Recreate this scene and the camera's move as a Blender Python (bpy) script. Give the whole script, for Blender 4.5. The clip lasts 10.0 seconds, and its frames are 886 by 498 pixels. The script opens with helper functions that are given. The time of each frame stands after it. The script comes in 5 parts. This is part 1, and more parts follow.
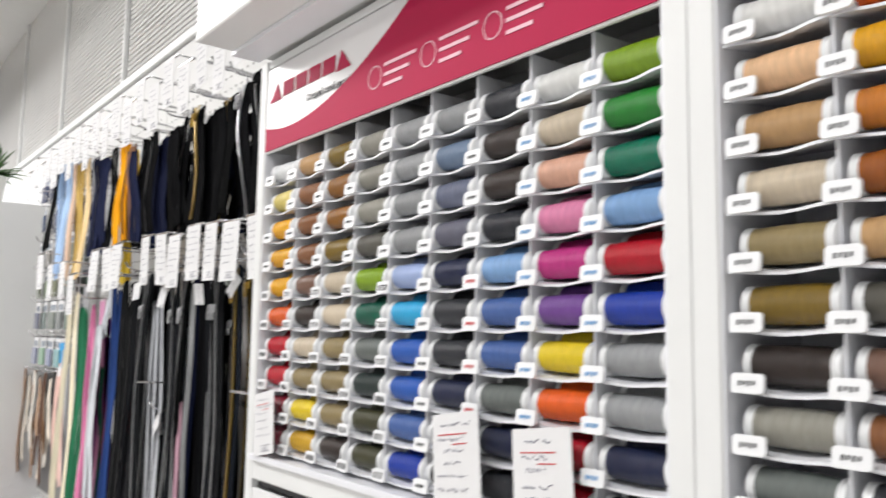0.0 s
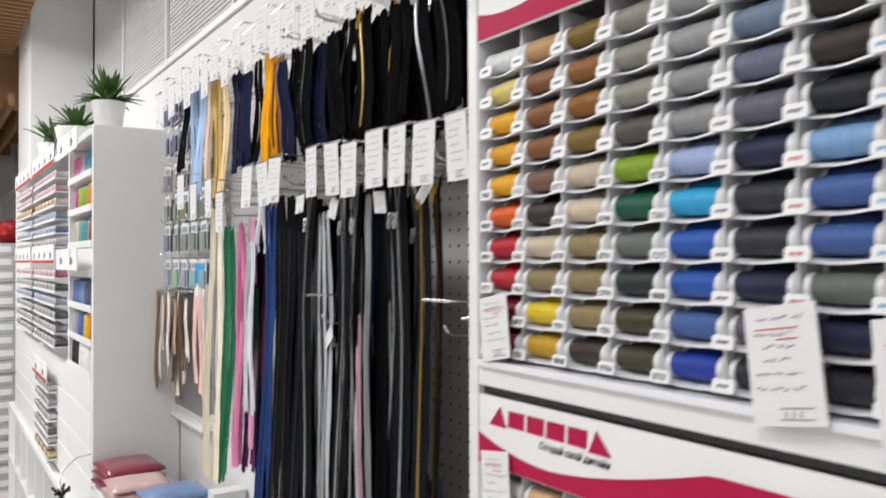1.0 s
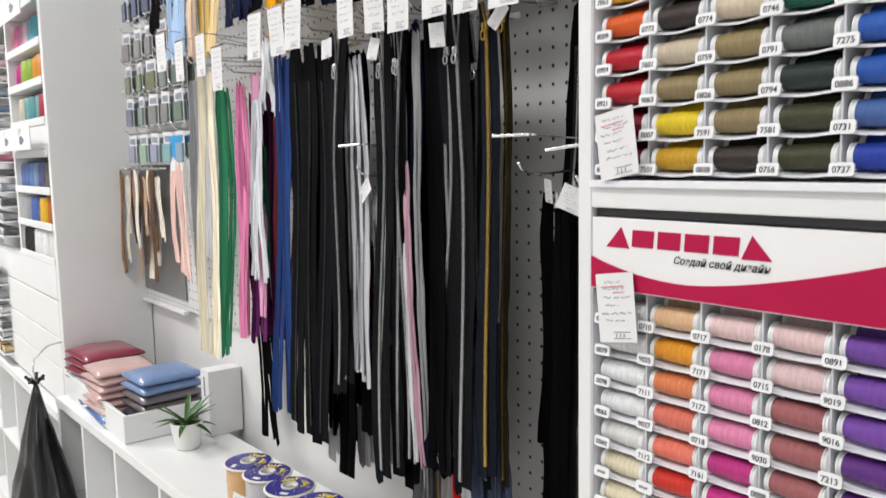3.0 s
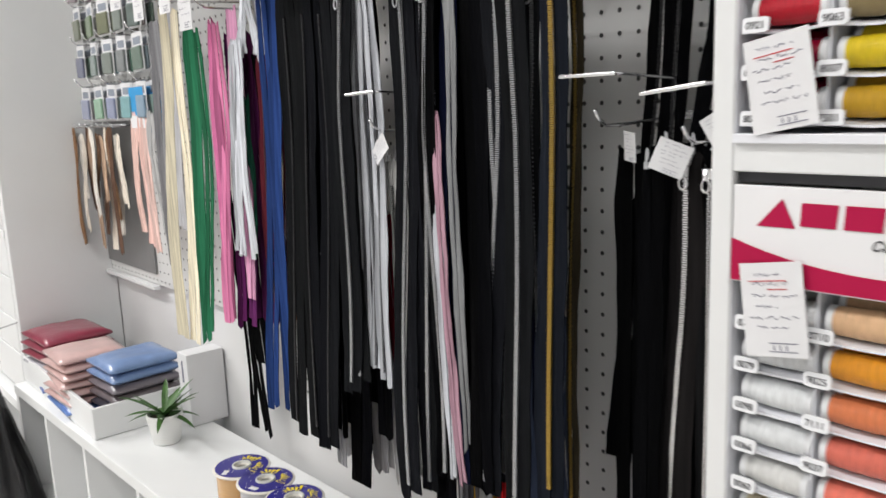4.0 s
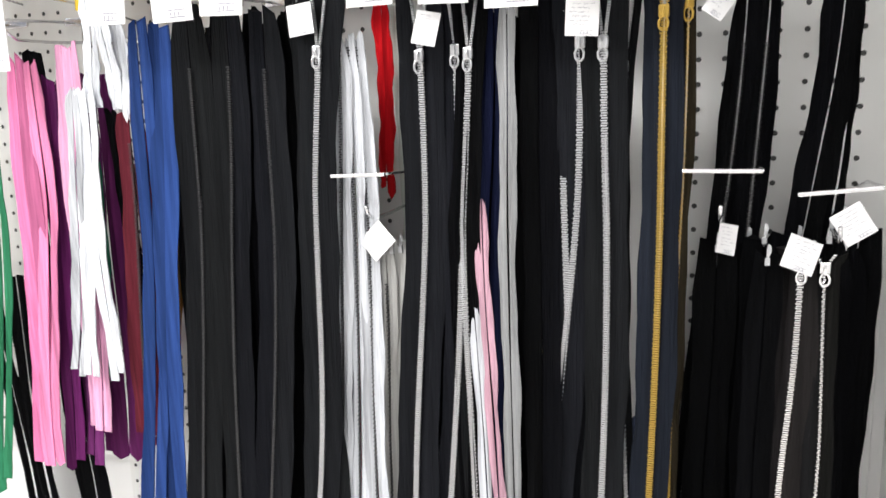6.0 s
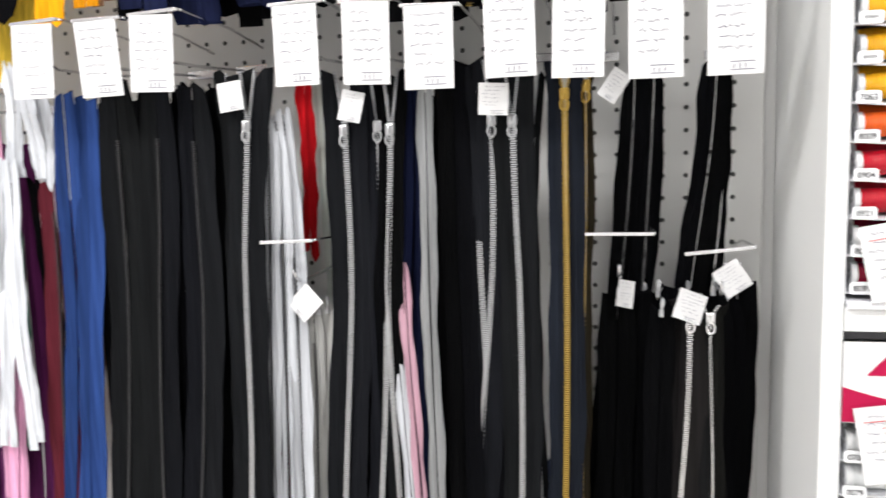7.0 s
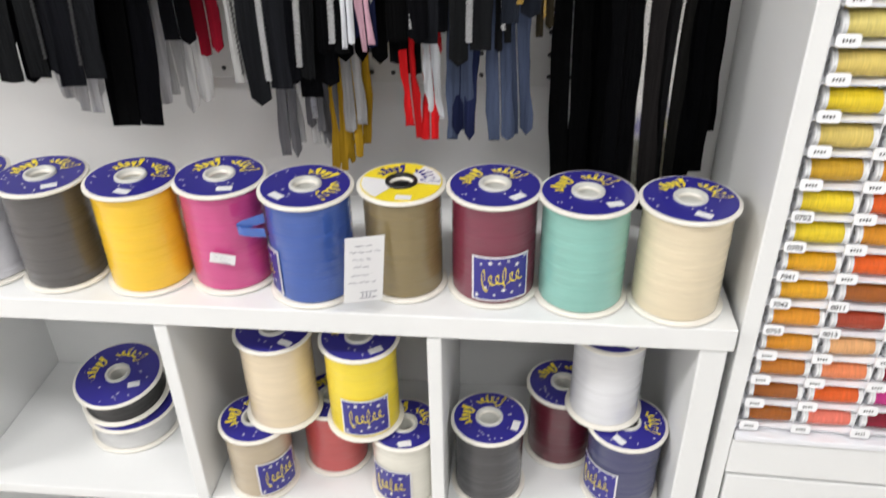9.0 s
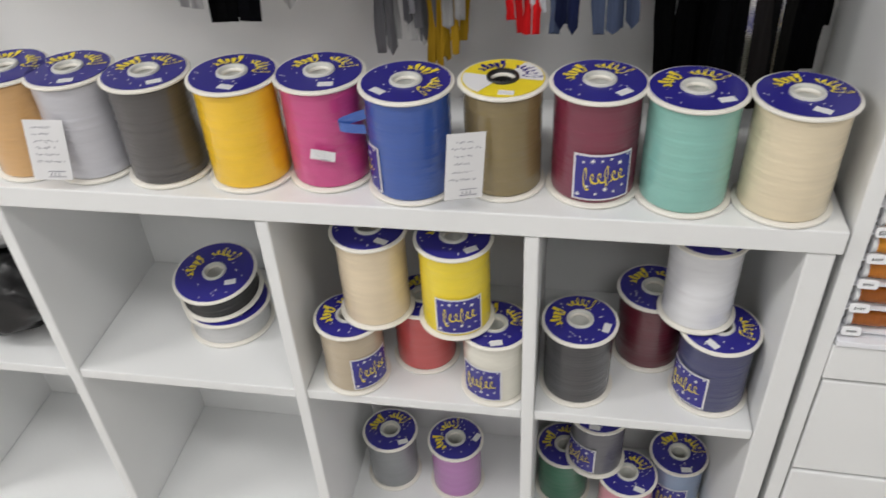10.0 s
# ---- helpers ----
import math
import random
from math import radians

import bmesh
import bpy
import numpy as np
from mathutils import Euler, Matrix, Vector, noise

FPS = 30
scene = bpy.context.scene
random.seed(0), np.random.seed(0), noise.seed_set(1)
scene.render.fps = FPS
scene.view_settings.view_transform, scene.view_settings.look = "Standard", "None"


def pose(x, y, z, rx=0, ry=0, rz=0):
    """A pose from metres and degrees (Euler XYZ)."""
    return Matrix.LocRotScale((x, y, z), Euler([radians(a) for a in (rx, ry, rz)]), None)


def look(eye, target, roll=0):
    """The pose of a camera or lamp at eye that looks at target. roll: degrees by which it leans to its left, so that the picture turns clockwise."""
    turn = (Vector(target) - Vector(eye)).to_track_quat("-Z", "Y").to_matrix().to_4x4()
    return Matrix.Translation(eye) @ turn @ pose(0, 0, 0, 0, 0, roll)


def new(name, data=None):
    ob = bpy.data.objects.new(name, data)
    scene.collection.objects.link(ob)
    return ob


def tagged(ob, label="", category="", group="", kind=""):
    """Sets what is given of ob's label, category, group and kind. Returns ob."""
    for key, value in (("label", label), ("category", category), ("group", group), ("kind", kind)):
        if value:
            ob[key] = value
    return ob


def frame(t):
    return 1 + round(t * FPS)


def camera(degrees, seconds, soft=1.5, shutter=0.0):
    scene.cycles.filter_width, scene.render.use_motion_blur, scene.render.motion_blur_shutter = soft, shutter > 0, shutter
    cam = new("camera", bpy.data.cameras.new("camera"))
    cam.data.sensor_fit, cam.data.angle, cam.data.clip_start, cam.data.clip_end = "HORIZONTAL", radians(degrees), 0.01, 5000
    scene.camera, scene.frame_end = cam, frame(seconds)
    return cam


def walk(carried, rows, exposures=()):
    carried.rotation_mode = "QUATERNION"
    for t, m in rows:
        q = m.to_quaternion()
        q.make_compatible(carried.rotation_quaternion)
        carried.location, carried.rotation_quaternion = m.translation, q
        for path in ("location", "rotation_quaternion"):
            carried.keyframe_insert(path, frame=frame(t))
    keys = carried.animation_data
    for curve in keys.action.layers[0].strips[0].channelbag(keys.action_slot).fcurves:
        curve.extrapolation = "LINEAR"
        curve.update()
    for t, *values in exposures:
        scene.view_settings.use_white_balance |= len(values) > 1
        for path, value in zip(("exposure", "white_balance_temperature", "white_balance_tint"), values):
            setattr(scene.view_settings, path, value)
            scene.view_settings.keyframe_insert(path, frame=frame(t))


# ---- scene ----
cam = camera(58.0, 10.0, shutter=0.4)
PATH = [
    (0, (0.969, -0.46, 1.788), (-0.597, 0.764, 2.007), 0.9),
    (0.5, (0.918, -0.504, 1.773), (-0.744, 0.598, 1.933), 1.0),
    (1, (0.801, -0.578, 1.759), (-0.876, 0.512, 1.786), -0.2),
    (1.5, (0.705, -0.666, 1.718), (-0.965, 0.432, 1.646), -0.1),
    (2, (0.66, -0.71, 1.698), (-0.997, 0.402, 1.563), -0.7),
    (2.5, (0.647, -0.72, 1.676), (-0.949, 0.473, 1.502), -0.6),
    (3, (0.624, -0.726, 1.667), (-0.932, 0.511, 1.44), -1.1),
    (3.2, (0.597, -0.719, 1.661), (-0.939, 0.534, 1.397), -1.2),
    (4.3, (0.253, -0.612, 1.68), (-1.178, 0.73, 1.29), -2.8),
    (4.5, (0.2, -0.602, 1.684), (-1.145, 0.822, 1.281), -2.7),
    (5, (0.049, -0.596, 1.679), (-1.095, 1.001, 1.307), -1.9),
    (5.2, (-0.028, -0.64, 1.711), (-1.05, 1.026, 1.287), -3.2),
    (6.3, (-0.222, -0.818, 1.784), (-0.833, 1.058, 1.454), -0.9),
    (6.5, (-0.222, -0.838, 1.79), (-0.803, 1.055, 1.508), -0.9),
    (7, (-0.216, -0.859, 1.8), (-0.657, 1.075, 1.551), -1.7),
    (7.5, (-0.212, -0.814, 1.745), (-0.451, 1.115, 1.275), -2.0),
    (8, (-0.228, -0.771, 1.583), (-0.406, 1.1, 0.9), -0.6),
    (8.4, (-0.24, -0.764, 1.472), (-0.41, 1.043, 0.632), -0.1),
    (8.5, (-0.241, -0.761, 1.458), (-0.419, 1.019, 0.564), -0.1),
    (9, (-0.262, -0.769, 1.413), (-0.489, 0.905, 0.343), -1.1),
    (9.5, (-0.287, -0.787, 1.396), (-0.544, 0.818, 0.231), -1.9),
    (10, (-0.309, -0.789, 1.392), (-0.665, 0.748, 0.163), -3.5),
]
walk(cam, [(t, look(eye, target, roll)) for t, eye, target, roll in PATH],
     exposures=[(0, -0.2), (1, -0.45), (2.5, -0.33), (4.5, -0.38), (5.2, -0.05), (6.3, 0.6), (7.0, 0.25), (8.5, 0.2), (9.2, -0.26), (10, -0.6)])

# ---- light ----
world = bpy.data.worlds.new("shop_world")
scene.world = world
world.use_nodes = True
world.node_tree.nodes["Background"].inputs[0].default_value = (0.85, 0.92, 1.0, 1)
world.node_tree.nodes["Background"].inputs[1].default_value = 0.07
LAMP_W = 30.0


def ceiling_lamp_light(x, y, z, sx, sy, power):
    la = bpy.data.lights.new("ceiling_light", "AREA")
    la.shape, la.size, la.size_y, la.energy = "RECTANGLE", sx, sy, power
    la.color = (1.0, 0.985, 0.975)
    ob = new("ceiling_light_lamp", la)
    ob.matrix_world = pose(x, y, z)
    return ob


LAMPS = [(-5.0, -1.6), (-3.6, -1.5), (-1.4, -1.5), (0.9, -1.5), (-2.4, -3.2), (0.2, -3.2)]
for lx, ly in LAMPS:
    ceiling_lamp_light(lx, ly, 3.48, 1.2, 0.5, LAMP_W * (2.5 if lx < -3 else 1.0))


# ---- materials ----
def mat(name, col, rough=0.5, metal=0.0, vary=0.06, scale=30.0, bump=0.0, bscale=200.0, by_object=False,
        coat=0.0, stretch=(1, 1, 1), emit=0.0, alpha=None, spec=0.5):
    m = bpy.data.materials.new(name)
    m.use_nodes = True
    nt = m.node_tree
    b = nt.nodes["Principled BSDF"]
    b.inputs["Roughness"].default_value = rough
    b.inputs["Metallic"].default_value = metal
    b.inputs["Specular IOR Level"].default_value = spec
    b.inputs["Coat Weight"].default_value = coat
    b.inputs["Coat Roughness"].default_value = 0.12
    tc = nt.nodes.new("ShaderNodeTexCoord")
    mp = nt.nodes.new("ShaderNodeMapping")
    mp.inputs["Scale"].default_value = stretch
    nt.links.new(tc.outputs["Object"], mp.inputs["Vector"])
    n1 = nt.nodes.new("ShaderNodeTexNoise")
    n1.inputs["Scale"].default_value = scale
    n1.inputs["Detail"].default_value = 5
    nt.links.new(mp.outputs[0], n1.inputs["Vector"])
    hsv = nt.nodes.new("ShaderNodeHueSaturation")
    mr = nt.nodes.new("ShaderNodeMapRange")
    mr.inputs["To Min"].default_value = 1 - vary * 2
    mr.inputs["To Max"].default_value = 1 + vary * 2
    nt.links.new(n1.outputs["Fac"], mr.inputs["Value"])
    nt.links.new(mr.outputs[0], hsv.inputs["Value"])
    if by_object:
        oi = nt.nodes.new("ShaderNodeObjectInfo")
        nt.links.new(oi.outputs["Color"], hsv.inputs["Color"])
    else:
        hsv.inputs["Color"].default_value = (*col, 1)
    nt.links.new(hsv.outputs[0], b.inputs["Base Color"])
    if bump:
        n2 = nt.nodes.new("ShaderNodeTexNoise")
        n2.inputs["Scale"].default_value = bscale
        n2.inputs["Detail"].default_value = 3
        nt.links.new(mp.outputs[0], n2.inputs["Vector"])
        bu = nt.nodes.new("ShaderNodeBump")
        bu.inputs["Strength"].default_value = bump
        bu.inputs["Distance"].default_value = 0.002
        nt.links.new(n2.outputs["Fac"], bu.inputs["Height"])
        nt.links.new(bu.outputs[0], b.inputs["Normal"])
    if emit:
        b.inputs["Emission Color"].default_value = (1, 0.98, 0.95, 1)
        b.inputs["Emission Strength"].default_value = emit
    if alpha is not None:
        b.inputs["Alpha"].default_value = alpha
    return m


M_LAMINATE = mat("white_laminate", (0.78, 0.79, 0.79), 0.42, vary=0.02, scale=6, bump=0.08, bscale=90)
M_WALL = mat("painted_wall", (0.74, 0.74, 0.74), 0.7, vary=0.03, scale=3, bump=0.15, bscale=120)
M_RACK = mat("rack_plastic", (0.8, 0.81, 0.85), 0.35, vary=0.02, scale=12)
M_LABEL = mat("label_white", (0.86, 0.87, 0.89), 0.4, vary=0.01, scale=40)
M_INK = mat("ink_black", (0.03, 0.03, 0.035), 0.6, vary=0.1)
M_INK_RED = mat("ink_red", (0.6, 0.05, 0.06), 0.6)
M_INK_BLUE = mat("ink_blue", (0.05, 0.28, 0.6), 0.6)
M_INK_GREY = mat("ink_grey", (0.2, 0.2, 0.26), 0.6)
M_CRIMSON = mat("crimson_print", (0.43, 0.006, 0.06), 0.55, vary=0.02, scale=8, spec=0.2)
M_SIGNWHITE = mat("gloss_white_print", (0.82, 0.82, 0.83), 0.25, vary=0.015, scale=8)
M_PINKPRINT = mat("pale_pink_print", (0.75, 0.45, 0.52), 0.4)
M_THREAD = mat("thread_winding", (1, 1, 1), 0.27, vary=0.17, scale=60, bump=0.7, bscale=300, by_object=True, stretch=(12, 1, 1))
M_REEL = mat("reel_plastic", (0.85, 0.86, 0.87), 0.3, vary=0.02)
M_TAPE = mat("zipper_tape_cloth", (1, 1, 1), 0.85, vary=0.34, scale=150, bump=0.8, bscale=420, by_object=True, stretch=(1, 1, 0.035), spec=0.03)
M_COTTON = mat("bias_tape_cloth", (1, 1, 1), 0.45, vary=0.07, scale=14, bump=0.3, bscale=70, by_object=True, coat=1.0, stretch=(1, 1, 5))
M_COLOUR = mat("coloured_goods", (1, 1, 1), 0.5, vary=0.08, scale=30, bump=0.2, bscale=80, by_object=True)
M_FILM = mat("packed_cloth", (1, 1, 1), 0.32, vary=0.12, scale=25, bump=0.7, bscale=30, by_object=True, coat=0.6)
M_TEETH = mat("nickel_teeth", (0.52, 0.53, 0.55), 0.32, 0.8, vary=0.1, scale=300)
M_TEETH_BRIGHT = mat("polished_teeth", (0.9, 0.9, 0.91), 0.18, 1.0, vary=0.05, scale=300)
M_TEETH_DARK = mat("dark_teeth", (0.02, 0.02, 0.022), 0.4, 0.0, vary=0.1, scale=300)
M_TEETH_GOLD = mat("brass_teeth", (0.5, 0.33, 0.075), 0.36, 0.85, vary=0.1, scale=300)
M_CHROME = mat("chrome_wire", (0.75, 0.75, 0.77), 0.2, 0.95, vary=0.05, scale=90)
M_PAPER = mat("paper_card", (0.74, 0.74, 0.75), 0.75, vary=0.02, scale=20)
M_BLUEPRINT = mat("royal_blue_print", (0.03, 0.026, 0.24), 0.25, vary=0.05, scale=30)
M_YELLOWPRINT = mat("yellow_print", (0.85, 0.68, 0.03), 0.35, vary=0.04)
M_CREAMRIM = mat("cream_plastic_rim", (0.8, 0.77, 0.7), 0.35, vary=0.03)
M_GREYPLASTIC = mat("translucent_core", (0.62, 0.62, 0.58), 0.35, vary=0.04)
M_BLACK = mat("black_plastic", (0.012, 0.012, 0.013), 0.3, vary=0.1)
M_BAG = mat("black_bin_liner", (0.008, 0.008, 0.009), 0.22, vary=0.1, scale=20, bump=0.9, bscale=22)
M_CLEARBAG = mat("crinkled_white_bag", (0.72, 0.72, 0.73), 0.3, vary=0.08, scale=20, bump=0.9, bscale=30)
M_PEG = mat("pegboard_paint", (0.68, 0.68, 0.67), 0.5, 0.0, vary=0.03, scale=5, bump=0.05)
M_HOLE = mat("peg_hole_shade", (0.045, 0.045, 0.045), 0.7, vary=0.1)
M_GAP = mat("gap_shade_and_black", (0.05, 0.05, 0.055), 0.6)
M_FLOOR = mat("floor_tile", (0.68, 0.66, 0.63), 0.3, vary=0.06, scale=5, bump=0.05, bscale=60)
M_JOINT = mat("floor_joint", (0.4, 0.38, 0.36), 0.8, vary=0.1)
M_CEIL = mat("ceiling_paint", (0.78, 0.78, 0.77), 0.8, vary=0.02, scale=2)
M_WOOD = mat("slat_wood", (0.3, 0.16, 0.07), 0.5, vary=0.2, scale=12, stretch=(1, 8, 8), bump=0.2)
M_PANEL = mat("grey_metal_panel", (0.78, 0.78, 0.77), 0.16, 0.0, vary=0.05, scale=3)
M_LEAF = mat("leaf_green", (0.05, 0.13, 0.025), 0.45, vary=0.3, scale=40)
M_POT = mat("pot_ceramic", (0.82, 0.82, 0.8), 0.3, vary=0.02)
M_SOIL = mat("potting_soil", (0.04, 0.03, 0.02), 0.9, vary=0.3, scale=90, bump=1.0, bscale=90)
M_GLOW = mat("lamp_diffuser", (0.9, 0.9, 0.9), 0.5, emit=2.5)
M_BOX = mat("grey_carton", (0.42, 0.43, 0.44), 0.6, vary=0.08, scale=14, bump=0.1)
M_DARKPANEL = mat("dark_grey_board", (0.2, 0.2, 0.2), 0.6, vary=0.08, scale=9)


# ---- mesh helpers ----
def box(bm, x0, x1, y0, y1, z0, z1):
    vs = [bm.verts.new((x, y, z)) for x in (x0, x1) for y in (y0, y1) for z in (z0, z1)]
    for f in ((0, 1, 3, 2), (4, 6, 7, 5), (0, 4, 5, 1), (2, 3, 7, 6), (0, 2, 6, 4), (1, 5, 7, 3)):
        bm.faces.new([vs[i] for i in f])
    return vs


def block(x0, x1, y0, y1, z0, z1, bevel=0.0):
    bm = bmesh.new()
    box(bm, x0, x1, y0, y1, z0, z1)
    bmesh.ops.recalc_face_normals(bm, faces=bm.faces)
    if bevel:
        bmesh.ops.bevel(bm, geom=bm.edges[:], offset=bevel, segments=2, affect="EDGES", profile=0.5)
    return bm


def mesh_of(bm, name, material, smooth=False):
    bmesh.ops.recalc_face_normals(bm, faces=bm.faces)
    me = bpy.data.meshes.new(name)
    bm.to_mesh(me)
    bm.free()
    if isinstance(material, (list, tuple)):
        for m in material:
            me.materials.append(m)
    else:
        me.materials.append(material)
    if smooth:
        for p in me.polygons:
            p.use_smooth = True
    return me


def put(name, me, parent=None, m=None, colour=None, label=""):
    ob = new(name, me)
    if parent is not None:
        ob.parent = parent
    if m is not None:
        ob.matrix_basis = m
    if colour is not None:
        ob.color = (*colour, 1)
    if label:
        ob["label"] = label
    return ob


def part(name, bm, material, parent, label="", smooth=False, m=None, colour=None):
    return put(name, mesh_of(bm, name, material, smooth), parent, m, colour, label)


def thing(name, x, y, z, label, category, group="", kind=""):
    ob = new(name)
    ob.matrix_basis = pose(x, y, z)
    ob.empty_display_size = 0.02
    return tagged(ob, label, category, group, kind)


def structure(name, bm, material, label, smooth=False):
    return tagged(part(name, bm, material, None, smooth=smooth), label, name.split("_")[0], kind="structure")


def lathe(bm, profile, n=20, axis="z"):
    """Turn a profile of (radius, height) round the axis."""
    rings = []
    for r, h in profile:
        ring = []
        for i in range(n):
            a = 2 * math.pi * i / n
            p = (r * math.cos(a), r * math.sin(a), h)
            ring.append(bm.verts.new(p if axis == "z" else (h, p[0], p[1])))
        rings.append(ring)
    for a, b in zip(rings, rings[1:]):
        for i in range(n):
            j = (i + 1) % n
            bm.faces.new((a[i], a[j], b[j], b[i]))
    return rings


def cap(bm, ring):
    bm.faces.new(ring)


def tube(bm, pts, r=0.0025, n=6):
    """A round wire through the points."""
    rings = []
    for i, p in enumerate(pts):
        d = (Vector(pts[min(i + 1, len(pts) - 1)]) - Vector(pts[max(i - 1, 0)])).normalized()
        u = d.orthogonal().normalized()
        v = d.cross(u)
        rings.append([bm.verts.new(Vector(p) + r * (math.cos(2 * math.pi * k / n) * u + math.sin(2 * math.pi * k / n) * v)) for k in range(n)])
    for a, b in zip(rings, rings[1:]):
        best = min(range(n), key=lambda s: sum((a[k].co - b[(k + s) % n].co).length for k in range(n)))
        for k in range(n):
            bm.faces.new((a[k], a[(k + 1) % n], b[(k + 1 + best) % n], b[(k + best) % n]))
    cap(bm, rings[0])
    cap(bm, rings[-1])


def outline(bm, pts, y0, y1):
    """A plate in the xz plane from an outline."""
    a = [bm.verts.new((x, y0, z)) for x, z in pts]
    b = [bm.verts.new((x, y1, z)) for x, z in pts]
    bm.faces.new(a)
    bm.faces.new(b[::-1])
    for i in range(len(pts)):
        j = (i + 1) % len(pts)
        bm.faces.new((a[j], a[i], b[i], b[j]))


# ---- lettering meshes, made once ----
UPPER_CODES = {5: "7063 7711 0773 0922 0720", 6: "8009 0772 0774 0746 7263", 7: "0904 7601 0759 0791 7275",
               8: "0921 9063 0826 0794 0886", 9: "8061 8007 7591 7581 0731", 10: "8091 7501 0838 0756 0737"}
LOWER_CODES = {1: "0700 0710 0717 0178 0891", 2: "0079 9025 7171 0715 9019", 3: "0098 7111 7172 0812 9016",
               4: "0066 9037 0718 9030 7213", 5: "0060 7112 7161 0888",
               14: "0702", 15: "0703", 16: "7041", 17: "7042 0011", 18: "0705 0013"}
WORDS = sorted({w for c in (*UPPER_CODES.values(), *LOWER_CODES.values()) for w in c.split()}) + ["Создай свой дизайн", "НИТИ"]
TEXT = {}
made_text = {}
for w in WORDS:
    cu = bpy.data.curves.new("lettering", "FONT")
    cu.body, cu.size, cu.align_x, cu.align_y = w, 1.0, "CENTER", "CENTER"
    cu.extrude = 0.01
    cu.offset = 0.012
    if w == "Создай свой дизайн":
        cu.shear = 0.3
    made_text[w] = new("lettering_curve", cu)
bpy.context.view_layer.update()
graph = bpy.context.evaluated_depsgraph_get()
for w, ob in made_text.items():
    TEXT[w] = bpy.data.meshes.new_from_object(ob.evaluated_get(graph))
    TEXT[w].materials.clear()
    TEXT[w].materials.append(M_INK)
for ob in made_text.values():
    bpy.data.objects.remove(ob)

# ---- the shell of the shop ----
WALL_Y = 0.28
structure("floor", block(-11, 3, -5, 1.2, -0.12, -0.004), M_JOINT, "light beige ceramic tile floor")
structure("wall_back", block(-11, 3, WALL_Y, WALL_Y + 0.06, 0, 2.57), M_WALL, "white painted shop wall behind the shelves")
structure("trim_wall_top", block(-11, 3, WALL_Y - 0.012, WALL_Y + 0.075, 2.573, 2.6, 0.003), M_LAMINATE, "white trim along the wall top")
structure("wall_upper", block(-11, 3, 0.42, 0.5, 0, 4.0), M_PANEL, "grey glossy metal panelling on the upper wall")
# front, east and west walls are assumed, added to close the lit room
structure("wall_front", block(-11, 3, -5.1, -5, 0, 3.6), M_WALL, "unseen plain white wall added to close the room")
structure("wall_east", block(3, 3.1, -5.1, 0.6, 0, 3.6), M_WALL, "unseen plain end wall added to close the room")
structure("wall_west", block(-11.1, -11, -5.1, 0.6, 0, 3.6), M_PANEL, "assumed pale end wall added to close the room")
structure("ceiling", block(-11.1, 3.1, -5.1, 0.6, 3.6, 3.7), M_CEIL, "white painted ceiling")
structure("pillar", block(-6.0, -5.2, 0.02, 0.41, 0, 3.595, 0.004), M_WALL, "white square pillar")

# ribbed sheets with bright joints on the upper wall
panel_x = -5.15
while panel_x < 2.6:
    pn = thing("wall_panel", panel_x, 0.415, 2.62, "grey ribbed metal wall panel with white joint", "wall panel", "upper wall panels", "structure")
    bm = bmesh.new()
    for k in range(48):
        z = 0.02 * k
        box(bm, 0.03, 0.97, -0.006, 0.0, z, z + 0.013)
    part("ribbed_sheet", bm, M_PANEL, pn)
    part("joint_strip", block(0.975, 1.0, -0.016, 0.0, 0.0, 0.97, 0.002), M_LAMINATE, pn)
    panel_x += 1.0

# wooden slat raft under the ceiling
raft = thing("slat_ceiling", -8.5, -1.0, 2.95, "brown wooden slat raft hung under the ceiling", "slat ceiling", kind="structure")
bm = bmesh.new()
for k in range(34):
    box(bm, -3.0, 2.4, -3.2 + 0.13 * k, -3.16 + 0.13 * k, 0.0, 0.09)
for k in range(5):
    box(bm, -2.8 + 1.1 * k, -2.74 + 1.1 * k, -3.3, 1.3, 0.092, 0.645)
part("slats", bm, M_WOOD, raft)
raft = thing("slat_ceiling", -6.0, -0.58, 3.32, "brown wooden slat raft hung beside the pillar", "slat ceiling", kind="structure")
bm = bmesh.new()
for k in range(34):
    box(bm, 0.09 * k, 0.09 * k + 0.026, 0.0, 0.56, 0.0, 0.06)
for k in range(3):
    box(bm, -0.05, 3.05, 0.02 + 0.25 * k, 0.05 + 0.25 * k, 0.062, 0.12)
for k in range(4):
    box(bm, 0.3 + 0.8 * k, 0.32 + 0.8 * k, 0.27, 0.3, 0.122, 0.279)
part("slats", bm, M_WOOD, raft)

for lx, ly in LAMPS:
    cl = thing("ceiling_light", lx, ly, 3.5, "white rectangular ceiling light panel, switched on", "ceiling light", "ceiling lights")
    part("light_frame", block(-0.63, 0.63, -0.28, 0.28, 0.03, 0.099, 0.004), M_LAMINATE, cl)
    part("diffuser", block(-0.6, 0.6, -0.25, 0.25, 0.018, 0.028), M_GLOW, cl)

# ---- pegboard ----
PEG_Y = 0.262


